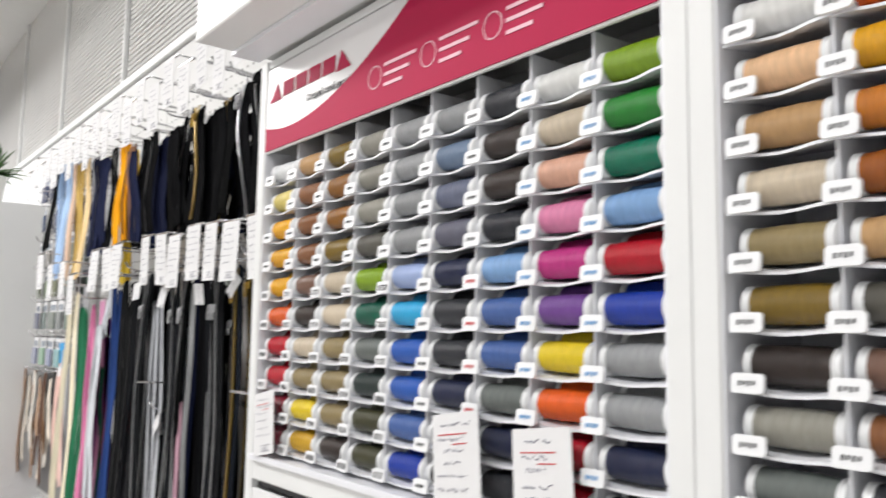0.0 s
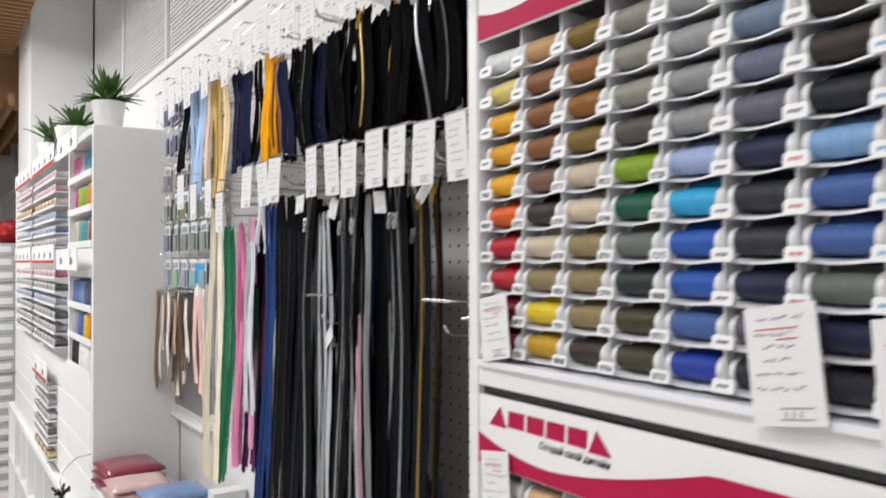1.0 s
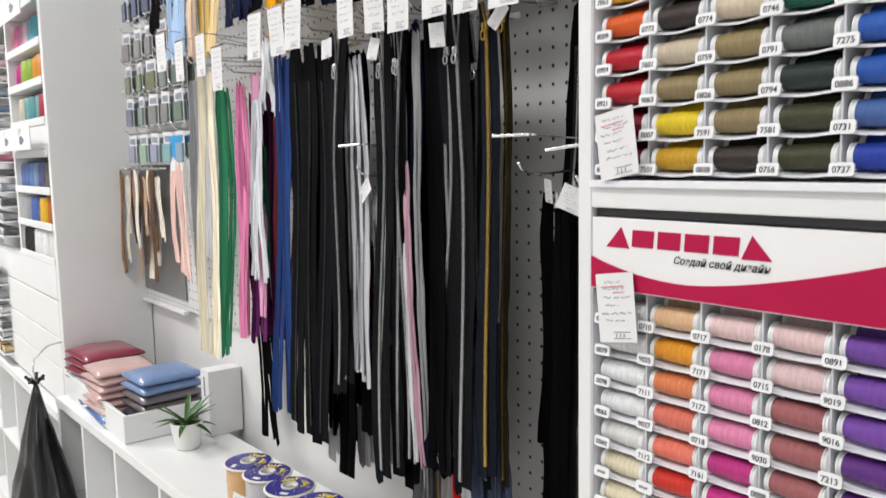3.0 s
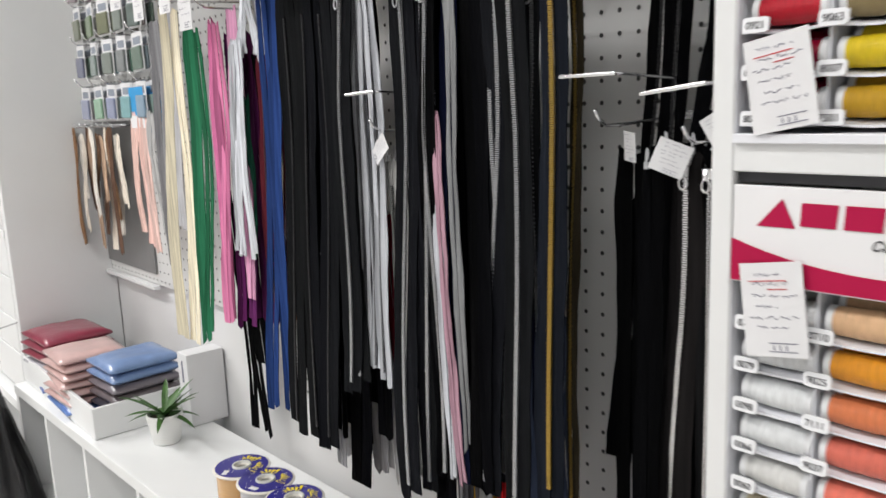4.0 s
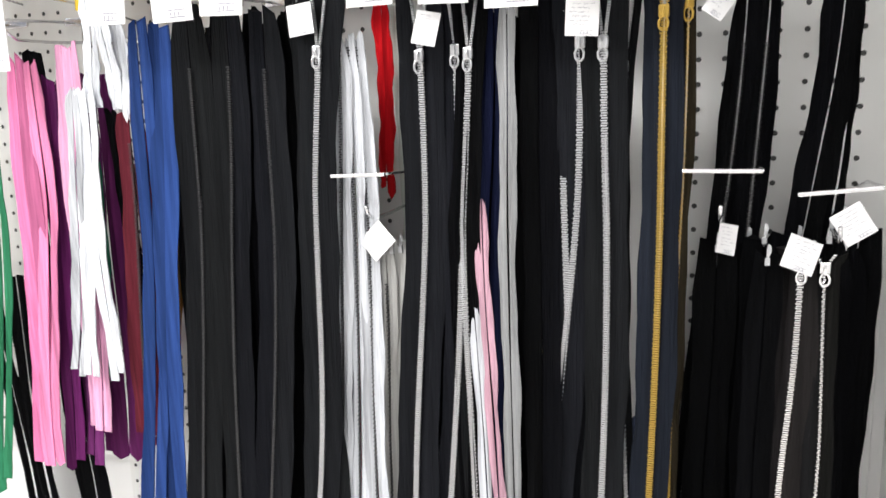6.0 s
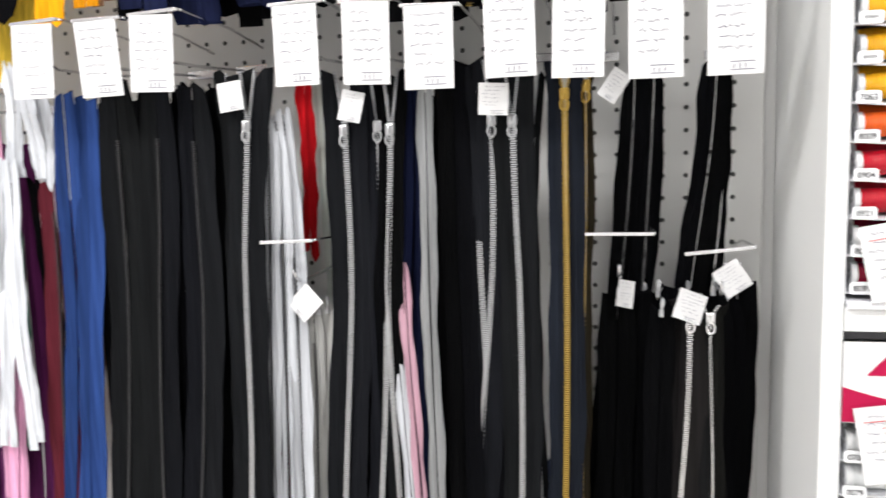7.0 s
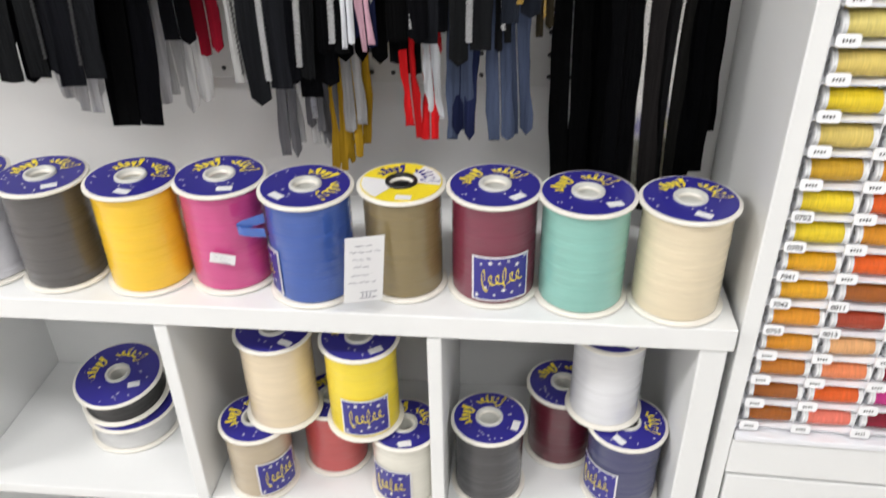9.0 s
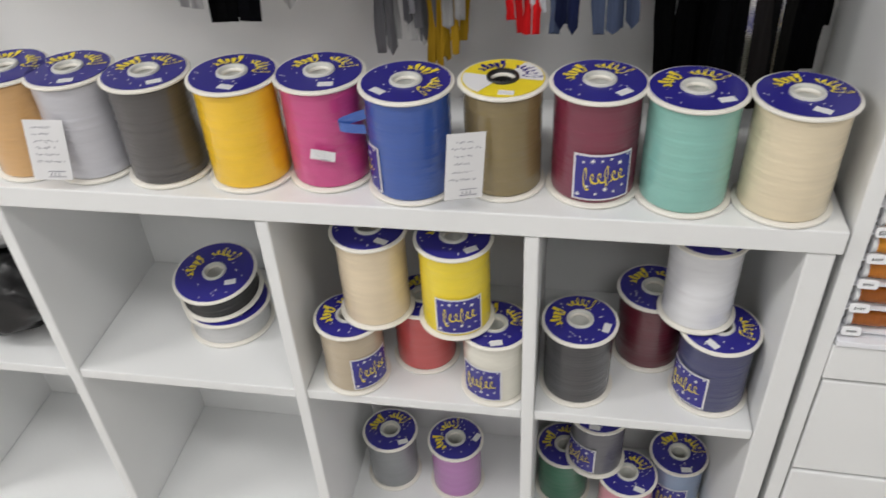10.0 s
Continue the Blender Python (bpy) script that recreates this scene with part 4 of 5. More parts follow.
    # a price sticker on the top
    part("sticker", block(-0.009, 0.009, -0.005, 0.005, 0, 0.0006), M_PAPER, ob, m=pose(0.02, -0.034, h + 0.0012, 0, 0, random.uniform(-30, 40)))
    if wrap:
        rr = r - inset + 0.0016
        for nm, a0, a1, za, zb, mt, lift in (("wrap_border", -0.68, 0.68, 0.01, 0.072, M_PAPER, 0), ("wrap_label", -0.63, 0.63, 0.0125, 0.0695, M_BLUEPRINT, 0.0006)):
            bm = bmesh.new()
            lo, hi = [], []
            for i in range(15):
                a = a0 + (a1 - a0) * i / 14 - math.pi / 2
                lo.append(bm.verts.new(((rr + lift) * math.cos(a), (rr + lift) * math.sin(a), za)))
                hi.append(bm.verts.new(((rr + lift) * math.cos(a), (rr + lift) * math.sin(a), zb)))
            for i in range(14):
                bm.faces.new((lo[i], lo[i + 1], hi[i + 1], hi[i]))
            part(nm, bm, mt, ob)
        bm = bmesh.new()
        pts = []
        for i in range(60):
            a = -0.45 + 0.9 * i / 59 - math.pi / 2 + 0.07 * math.cos(i * 0.62)
            pts.append(((rr + 0.0014) * math.cos(a), (rr + 0.0014) * math.sin(a), 0.038 + (0.015 if i < 9 or 30 < i < 38 else 0.0065) * math.sin(i * 0.62) + 0.006 * i / 59))
        swirl(bm, pts, (0.0008, 0, 0.0022))
        part("wrap_swirl", bm, M_YELLOWPRINT, ob)
        bm = bmesh.new()
        for i in range(12):
            a, zc, sz = -0.55 + 0.1 * i - math.pi / 2, (0.018, 0.06, 0.026, 0.064)[i % 4] + 0.002 * (i % 3), 0.0024 if i % 3 else 0.0036
            rs = rr + 0.0012
            bm.faces.new([bm.verts.new((rs * math.cos(a + sz * (1 if j % 2 == 0 else 0.42) * math.cos(j * math.pi / 5) / rs), rs * math.sin(a + sz * (1 if j % 2 == 0 else 0.42) * math.cos(j * math.pi / 5) / rs), zc + sz * (1 if j % 2 == 0 else 0.42) * math.sin(j * math.pi / 5))) for j in range(10)])
        part("wrap_stars", bm, M_PAPER, ob)
    return ob


ROW = ((-1.05, 0.02, (0.62, 0.36, 0.14), "tan"), (-0.961, 0.024, (0.5, 0.5, 0.54), "pale grey"), (-0.858, 0.025, (0.06, 0.055, 0.055), "dark brown"),
       (-0.745, 0.03, (0.85, 0.52, 0.005), "bright yellow"), (-0.64, 0.044, (0.55, 0.05, 0.22), "magenta"), (-0.53, 0.028, (0.02, 0.08, 0.36), "royal blue"),
       (-0.42, 0.046, (0.2, 0.15, 0.06), "olive"), (-0.311, 0.05, (0.16, 0.01, 0.04), "burgundy"), (-0.205, 0.042, (0.22, 0.48, 0.42), "mint green"), (-0.093, 0.038, (0.72, 0.62, 0.44), "cream"))
for i, (x, y, c, nm) in enumerate(ROW):
    tape_roll(x, y, SHELF_Z + 0.001, c, r=0.0525 if i == 6 else 0.0555 if 0 < i < 3 else 0.0565, turn={5: -72, 7: 14}.get(i, 17 * i % 50 - 20), wrap=i in (5, 7), top="yellow" if i == 6 else "blue", tilt=(0, 0),
              label=nm + " bias tape roll standing on the shelf top")
CELL = 0.491
tape_roll(-0.643, 0.02, CELL, (0.45, 0.37, 0.26), 0.052, 0.118, 50, wrap=True, label="beige bias tape roll inside the shelf")
tape_roll(-0.545, 0.078, CELL, (0.5, 0.06, 0.06), 0.052, 0.118, 0, label="red bias tape roll at the back of the shelf")
tape_roll(-0.43, 0.03, CELL, (0.7, 0.68, 0.6), 0.052, 0.118, -20, wrap=True, label="ivory bias tape roll inside the shelf")
tape_roll(-0.603, 0.04, CELL + 0.123, (0.72, 0.6, 0.42), 0.054, 0.142, 10, label="cream bias tape roll stacked on other rolls")
tape_roll(-0.485, 0.036, CELL + 0.123, (0.8, 0.62, 0.01), 0.054, 0.142, 15, wrap=True, label="yellow bias tape roll stacked on other rolls")
tape_roll(-0.312, 0.048, CELL, (0.025, 0.025, 0.03), 0.054, 0.125, 40, label="black bias tape roll inside the shelf")
tape_roll(-0.209, 0.132, CELL, (0.1, 0.008, 0.02), 0.054, 0.125, 0, label="dark red bias tape roll at the back of the shelf")
tape_roll(-0.122, 0.06, CELL, (0.03, 0.035, 0.12), 0.056, 0.125, -50, wrap=True, label="navy bias tape roll inside the shelf")
tape_roll(-0.155, 0.085, CELL + 0.13, (0.72, 0.73, 0.76), 0.053, 0.135, 0, label="white bias tape roll stacked on other rolls")
tape_roll(-0.647, 0.14, 0.086, (0.2, 0.21, 0.22), 0.052, 0.12, 20, label="grey bias tape roll on the bottom board")
tape_roll(-0.522, 0.138, 0.086, (0.42, 0.17, 0.42), 0.052, 0.12, 70, label="lilac bias tape roll on the bottom board")
tape_roll(-0.322, 0.155, 0.086, (0.01, 0.14, 0.07), 0.052, 0.12, 30, label="green bias tape roll on the bottom board")
tape_roll(-0.21, 0.11, 0.086, (0.7, 0.28, 0.34), 0.052, 0.12, 0, label="pink bias tape roll on the bottom board")
tape_roll(-0.12, 0.168, 0.086, (0.22, 0.3, 0.45), 0.052, 0.12, -15, wrap=True, label="pale blue bias tape roll on the bottom board")
tape_roll(-0.268, 0.135, 0.211, (0.1, 0.1, 0.12), 0.052, 0.12, -40, wrap=True, label="dark grey bias tape roll stacked on other rolls")
tape_roll(-0.884, 0.105, CELL, (0.72, 0.72, 0.72), 0.07, 0.046, 0, label="flat white ribbon reel on the shelf board")
tape_roll(-0.892, 0.11, CELL + 0.058, (0.012, 0.012, 0.014), 0.068, 0.046, 30, tilt=(7, -5), label="flat black ribbon reel lying on a white reel")
card(-0.452, -0.02, 0.945, 0.047, 0.08, (-8, 8, 30), "white handwritten price card stuck between rolls", "roll cards")
card(-0.976, -0.035, 0.94, 0.047, 0.08, (-8, 6, 15), "white handwritten price card stuck between rolls", "roll cards")
card(-0.628, -0.0115, 0.905, 0.03, 0.013, (-2, 12, 8), "small white price sticker on a magenta roll", "roll cards", name="price_sticker")
# loose blue tape end
bm = bmesh.new()
for k in range(8):
    a = k / 7
    p = (-0.572 - 0.03 * math.sin(a * 3.1), -0.008 - 0.012 * math.sin(a * 3.1), 0.962 - 0.02 * a)
    v = [bm.verts.new(p), bm.verts.new((p[0], p[1] + 0.003, p[2] - 0.014))]
    if k:
        bm.faces.new((prev[0], prev[1], v[1], v[0]))
    prev = v
tagged(part("loose_tape_end", bm, M_COTTON, None, colour=(0.03, 0.12, 0.5), smooth=True), "loose end of blue tape sticking out of its roll", "tape")


# ---- crumpled bags ----
def lumpy(name, x, y, z, rx, ry, rz, material, label, category, seed, pinch=0.0, rough=0.22):
    bm = bmesh.new()
    bmesh.ops.create_icosphere(bm, subdivisions=4, radius=1)
    for v in bm.verts:
        p = v.co.copy()
        k = 1 + rough * noise.noise(p * 2.2 + Vector((seed, 0, 0))) + rough * 0.5 * noise.noise(p * 6 + Vector((0, seed, 0)))
        t = (p.z + 1) / 2
        wd = 1 - pinch * max(0, t - 0.35) ** 0.8 * 1.4 if pinch else 1
        if pinch:
            wd = max(0.05, wd) * (1 + 0.12 * math.sin(9 * math.atan2(p.y, p.x)) * t)
        v.co = Vector((p.x * rx * k * wd, p.y * ry * k * wd, max(-rz * 0.93, p.z * rz * (k if not pinch else 1))))
    ob = part(name, bm, material, None, smooth=True)
    ob.matrix_basis = pose(x, y, z)
    return tagged(ob, label, category)


lumpy("black_bag", -1.265, 0.07, CELL + 0.075, 0.13, 0.1, 0.08, M_BAG, "black packed bag on the shelf board", "bag", 9.0)
lumpy("white_bag", -1.275, 0.075, CELL + 0.225, 0.11, 0.09, 0.08, M_CLEARBAG, "crumpled clear plastic bag lying on a black bag", "bag", 3.0)

# ---- the wall's far stretch: display cabinet for other threads ----
LX, LF = -2.432, -0.045


def far_z(z):
    return z - 0.025 if z > 0.95 else z


far = thing("display_cabinet", -3.9, 0.1, 0.77, "tall white display cabinet with rounded side panel and thread shelves", "cabinet")


def fp(name, x0, x1, y0, y1, z0, z1, bevel=0.002, m=M_LAMINATE):
    return part(name, block(x0 + 3.9, x1 + 3.9, y0 - 0.1, y1 - 0.1, far_z(z0) - 0.77, far_z(z1) - 0.77, bevel), m, far)


fp("side_panel", LX - 0.03, LX, LF, 0.277, 0.772, 2.3, 0.004)
fp("side_panel", -5.43, -5.4, LF, 0.277, 0.772, 2.3, 0.004)
fp("back_panel", -5.399, LX - 0.031, 0.262, 0.277, 0.772, 2.3)
fp("top_board", -5.399, LX - 0.031, LF + 0.004, 0.261, 2.272, 2.298)
fp("partition", -3.06, -3.035, LF + 0.003, 0.261, 1.345, 2.271)
SHELVES = (2.125, 1.99, 1.85, 1.735, 1.60, 1.47, 1.345)
for z in SHELVES:
    fp("shelf_board", -3.034, LX - 0.031, LF + 0.002, 0.261, z - 0.012, z)
    fp("shelf_lip", -3.034, LX - 0.031, LF - 0.004, LF + 0.0015, z - 0.014, z + 0.014, 0.003)
fp("band", -3.034, LX - 0.031, LF + 0.001, LF + 0.012, 1.74, 1.845)
for k in range(4):
    z = 0.79 + 0.139 * k
    fp("front_board", -5.398, LX - 0.032, LF - 0.002, LF + 0.016, z, z + 0.134, 0.003)

# cones of thread in its open shelves
bm = bmesh.new()
lathe(bm, [(0.002, 0.001), (0.036, 0.001), (0.037, 0.006), (0.036, 0.05), (0.034, 0.092), (0.03, 0.1), (0.01, 0.102), (0.009, 0.108), (0.002, 0.108)], 16)
CONE = mesh_of(bm, "thread_cone", M_THREAD, True)
CONE_ROWS = ((2.126, ((0.7, 0.35, 0.4), (0.75, 0.2, 0.4), (0.7, 0.3, 0.5), (0.8, 0.55, 0.6), (0.2, 0.45, 0.6), (0.1, 0.4, 0.5), (0.05, 0.3, 0.4))),
             (1.991, ((0.45, 0.03, 0.2), (0.4, 0.04, 0.25), (0.3, 0.45, 0.05), (0.25, 0.4, 0.05), (0.75, 0.3, 0.02), (0.6, 0.25, 0.05), (0.5, 0.3, 0.1))),
             (1.851, ((0.6, 0.55, 0.45), (0.55, 0.5, 0.4), (0.15, 0.35, 0.35), (0.1, 0.3, 0.32), (0.2, 0.4, 0.4), (0.4, 0.05, 0.08), (0.35, 0.04, 0.08))),
             (1.601, ((0.15, 0.2, 0.4), (0.12, 0.2, 0.45), (0.15, 0.25, 0.5), (0.2, 0.3, 0.5), (0.1, 0.12, 0.25), (0.2, 0.15, 0.12), (0.25, 0.2, 0.15))),
             (1.471, ((0.4, 0.4, 0.42), (0.3, 0.32, 0.36), (0.08, 0.15, 0.4), (0.06, 0.12, 0.35), (0.75, 0.45, 0.03), (0.5, 0.15, 0.02), (0.12, 0.1, 0.1))),
             (1.346, ((0.02, 0.02, 0.02), (0.02, 0.02, 0.02), (0.8, 0.8, 0.8), (0.78, 0.78, 0.78), (0.8, 0.8, 0.8), (0.75, 0.75, 0.75), (0.8, 0.8, 0.8))))
for z, cols in CONE_ROWS:
    for k, c in enumerate(cols):
        tagged(put("thread_cone", CONE, None, pose(-2.975 + 0.0765 * k, 0.004 + random.uniform(-0.008, 0.008), far_z(z), 0, 0, random.uniform(0, 360)), c), "cone of coloured overlock thread on a cabinet shelf", "thread cone", "thread cones")


def spool_tray(x0, x1, z, tones):
    """A row of small spools in a white trough with slotted lip."""
    tr = thing("spool_tray", (x0 + x1) / 2 + 0.05, LF - 0.01, far_z(z), "white slotted trough filled with small thread spools", "spool tray", "spool troughs")
    w = (x1 - x0) / 2
    part("trough", block(-w, w, -0.03, 0.05, -0.006, 0.0, 0.001), M_RACK, tr)
    part("lip", block(-w, w, -0.036, -0.031, -0.008, 0.004, 0.0015), M_RACK, tr)
    n = int((x1 - x0) / 0.034)
    bm = bmesh.new()
    lathe(bm, [(0.003, -0.03), (0.0165, -0.03), (0.0165, -0.026), (0.0135, -0.025), (0.0135, 0.024), (0.0165, 0.026), (0.003, 0.028)], 10, "x")
    me = mesh_of(bm, "winding", M_THREAD, True)
    for k in range(n):
        c = tones[(k * 5 + int(abs(z) * 100)) % len(tones)]
        put("spool", me, tr, pose(-w + 0.02 + 0.034 * k, 0.0, 0.0172, 0, 0, 90), c)


PINKS = ((0.7, 0.45, 0.5), (0.72, 0.6, 0.6), (0.6, 0.2, 0.3), (0.75, 0.7, 0.7))
COOL = ((0.3, 0.35, 0.45), (0.55, 0.58, 0.62), (0.2, 0.25, 0.4), (0.7, 0.7, 0.72))
WARM = ((0.6, 0.4, 0.12), (0.65, 0.55, 0.3), (0.7, 0.65, 0.6), (0.3, 0.12, 0.08))
PALE = ((0.6, 0.6, 0.6), (0.4, 0.4, 0.42), (0.7, 0.68, 0.66), (0.15, 0.15, 0.16))
for xa, xb in ((-4.0, -3.17), (-4.95, -4.1)):
    for k, tn in enumerate((PINKS, PINKS, WARM, COOL, COOL, PALE)):
        spool_tray(xa, xb, 2.16 - 0.062 * k, tn)
    for k, tn in enumerate((PINKS, PALE, COOL, PALE, PALE, PALE)):
        spool_tray(xa, xb, 1.71 - 0.062 * k, tn)
for k in range(6):
    spool_tray(-3.95, -3.4, 1.17 - 0.068 * k, PALE if k < 5 else WARM)
for xa, xb, z in ((-4.0, -3.17, 2.225), (-4.95, -4.1, 2.225), (-4.0, -3.17, 1.775), (-4.95, -4.1, 1.775), (-3.95, -3.4, 1.215), (-3.07, -2.53, 1.748), (-3.07, -2.53, 2.215)):
    hd = thing("header_card", xa + 0.05, LF - 0.05, far_z(z), "white header card with grey pictures and red edge", "header card", "header cards")
    w = xb - xa
    part("card_board", block(0, w, 0, 0.004, 0, 0.085, 0.001), M_PAPER, hd)
    if xa < -3.2:
        part("red_edge", block(0, w, -0.002, -0.0002, 0.0, 0.014), mat("red_edge_print", (0.55, 0.06, 0.05), 0.4), hd)
    for k in range(max(2, int(w / 0.2))):
        cx = w * (k + 0.5) / max(2, int(w / 0.2))
        bm = bmesh.new()
        outline(bm, [(cx + 0.034 * math.cos(a * 0.5236) + 0.012 * math.cos(a * 2.1), 0.036 + 0.016 * math.sin(a * 0.5236)) for a in range(12)], -0.0012, -0.0002)
        part("grey_picture", bm, M_INK_GREY, hd)
        bm = bmesh.new()
        for i in range(3):
            box(bm, cx - 0.06, cx - 0.01 + 0.012 * i, -0.0012, -0.0002, 0.06 + 0.007 * i, 0.063 + 0.007 * i)
        part("small_print", bm, M_GREYPLASTIC, hd)

# second cube shelf, under the display cabinet
low = thing("cube_shelf", -4.0, 0.1, 0, "white laminate cube shelf under the display cabinet", "shelf")


def lp(name, x0, x1, z0, z1, y0=-0.075, y1=0.277):
    part(name, block(x0 + 4.0, x1 + 4.0, y0 - 0.1, y1 - 0.1, z0, z1, 0.002), M_LAMINATE, low)


lp("top_board", -5.6, -2.433, 0.735, 0.7705)
lp("bottom_board", -5.6, -2.433, 0.002, 0.04)
lp("back_board", -5.58, -2.46, 0.041, 0.734, 0.262, 0.276)
XS = [-5.59, -5.18, -4.8, -4.42, -4.04, -3.66, -3.28, -2.87, -2.445]
for x in XS:
    lp("divider", x - 0.009, x + 0.009, 0.041, 0.734, -0.07, 0.26)
for a, b in zip(XS, XS[1:]):
    lp("shelf_board", a + 0.0095, b - 0.0095, 0.386, 0.404, -0.07, 0.26)
for k, (x, z) in enumerate(((-4.95, 0.405), (-4.95, 0.506))):
    bx = thing("dark_box", x, 0.08, z, "small black carton in the cube shelf", "box", "black cartons")
    part("box_body", block(-0.12, 0.12, -0.1, 0.1, 0, 0.098, 0.003), M_BLACK, bx)
    part("box_lid", block(-0.123, 0.123, -0.103, 0.103, 0.072, 0.0995, 0.002), M_GAP, bx)

# bin liner tied to a wire hook on the cabinet front
lumpy("hanging_bin_liner", -2.36, -0.16, 0.57, 0.21, 0.11, 0.36, M_BAG, "black bin liner hanging knotted from a hook", "bag", 5.0, pinch=0.8, rough=0.16)
bm = bmesh.new()
for k in range(7):
    a = 2 * math.pi * k / 7
    tube(bm, [(0, 0, 0), (0.018 * math.cos(a), 0.018 * math.sin(a), 0.02), (0.035 * math.cos(a), 0.03 * math.sin(a), 0.015 + 0.02 * (k % 2))], 0.006, 5)
tagged(part("liner_knot", bm, M_BAG, None, smooth=True, m=pose(-2.36, -0.16, 0.915)), "knotted black top of the bin liner", "bag")
bm = bmesh.new()
tube(bm, [(-2.445, LF - 0.003, 1.035), (-2.43, -0.1, 1.03), (-2.38, -0.155, 1.0), (-2.36, -0.165, 0.965), (-2.36, -0.158, 0.94)], 0.0025)
tagged(part("wire_hook", bm, M_CHROME, None, smooth=True), "bent chrome wire hook on the cabinet front", "hook")


# ---- plants ----
def potted_plant(x, y, z, r, h, leaves, reach, label, upright=0.7):
    pl = thing("potted_plant", x, y, z, label, "plant", "potted plants")
    bm = bmesh.new()
    lathe(bm, [(0.001, 0.001), (r * 0.72, 0.0), (r * 0.76, 0.003), (r, h - 0.004), (r, h), (r * 0.9, h), (r * 0.86, h - 0.012), (0.001, h - 0.012)], 24)
    part("pot", bm, M_POT, pl, smooth=True)
    bm = bmesh.new()
    lathe(bm, [(r * 0.86, h - 0.011), (r * 0.5, h - 0.007), (0.001, h - 0.005)], 16)
    part("soil", bm, M_SOIL, pl)
    for k in range(leaves):
        a = 2.4 * k + random.uniform(-0.3, 0.3)
        ln = reach * random.uniform(0.7, 1.1)
        up = random.uniform(0.25, 1.2) * upright
        wd = reach * 0.075
        bm = bmesh.new()
        prev = None
        for i in range(7):
            s = i / 6
            rad = ln * s * math.cos(up) * 0.95
            zz = h - 0.01 + ln * s * math.sin(up) - ln * 0.35 * s * s * (1.2 - up)
            ww = wd * (1 - s ** 2.2) * (0.6 + s) if i < 6 else 0.0003
            ca, sa = math.cos(a), math.sin(a)
            row = [bm.verts.new((ca * rad + sa * o, sa * rad - ca * o, zz + abs(o) * 0.5)) for o in (-ww, 0, ww)]
            if prev:
                bm.faces.new((prev[0], prev[1], row[1], row[0]))
                bm.faces.new((prev[1], prev[2], row[2], row[1]))
            prev = row
        part("leaf", bm, M_LEAF, pl, smooth=True)


potted_plant(-1.61, 0.085, SHELF_Z + 0.001, 0.046, 0.078, 22, 0.13, "small aloe in a white pot on the shelf top", 0.75)
potted_plant(-2.6, 0.04, 2.2735, 0.065, 0.12, 60, 0.165, "bushy green plant in a white pot on the cabinet", 1.1)
potted_plant(-3.3, 0.03, 2.2735, 0.1, 0.11, 34, 0.18, "spiky green plant in a low white pot on the cabinet", 0.9)
potted_plant(-4.05, 0.03, 2.2735, 0.09, 0.13, 26, 0.2, "small green plant in a white pot on the cabinet", 0.9)
bm = bmesh.new()
for k in range(3):
    tube(bm, [(-4.3 + 0.2 * k, 0.0, 2.275), (-4.22 + 0.2 * k, 0.0, 2.48), (-4.14 + 0.2 * k, 0.0, 2.275)], 0.007, 5)
    tube(bm, [(-4.27 + 0.2 * k, 0.0, 2.36), (-4.17 + 0.2 * k, 0.0, 2.36)], 0.006, 5)
tagged(part("wire_stand", bm, M_GAP, None), "black wire zigzag stand on top of the cabinet", "stand")

# ---- tray with packed clothes ----
tray = thing("display_tray", -2.085, 0.077, SHELF_Z + 0.001, "white open tray on the shelf filled with folded packs", "tray")
part("tray_base", block(-0.322, 0.322, -0.115, 0.13, 0, 0.008), M_LAMINATE, tray)
part("tray_front", block(-0.322, 0.322, -0.127, -0.116, 0, 0.085, 0.002), M_LAMINATE, tray)
part("tray_back", block(-0.322, 0.322, 0.131, 0.141, 0, 0.085, 0.002), M_LAMINATE, tray)
part("tray_side", block(-0.334, -0.323, -0.127, 0.141, 0, 0.085, 0.002), M_LAMINATE, tray)
part("tray_side", block(0.323, 0.334, -0.127, 0.141, 0, 0.085, 0.002), M_LAMINATE, tray)


def folded_pack(x, y, z, w, d, h, colour, turn, label):
    bm = bmesh.new()
    bmesh.ops.create_grid(bm, x_segments=12, y_segments=10, size=0.5)
    top = bm.verts[:]
    for v in top:
        e = min(1, (0.5 - abs(v.co.x)) * 6) * min(1, (0.5 - abs(v.co.y)) * 6)
        v.co.z = 0.5 + 0.5 * (max(0, e) ** 0.5) + 0.13 * noise.noise(Vector((v.co.x * 5 + x * 9, v.co.y * 5, z * 17)))
    r = bmesh.ops.extrude_face_region(bm, geom=bm.faces[:])
    for v in r["geom"]:
        if isinstance(v, bmesh.types.BMVert):
            v.co.z = 0.0 if max(abs(v.co.x), abs(v.co.y)) < 0.49 else 0.3
    for v in bm.verts:
        v.co = Vector((v.co.x * w, v.co.y * d, v.co.z * h))
    ob = part("folded_pack", bm, M_FILM, None, smooth=True, colour=colour)
    ob.matrix_basis = pose(x, y, z, 0, 0, turn)
    tagged(ob, label, "packed clothes", "packs in the tray")


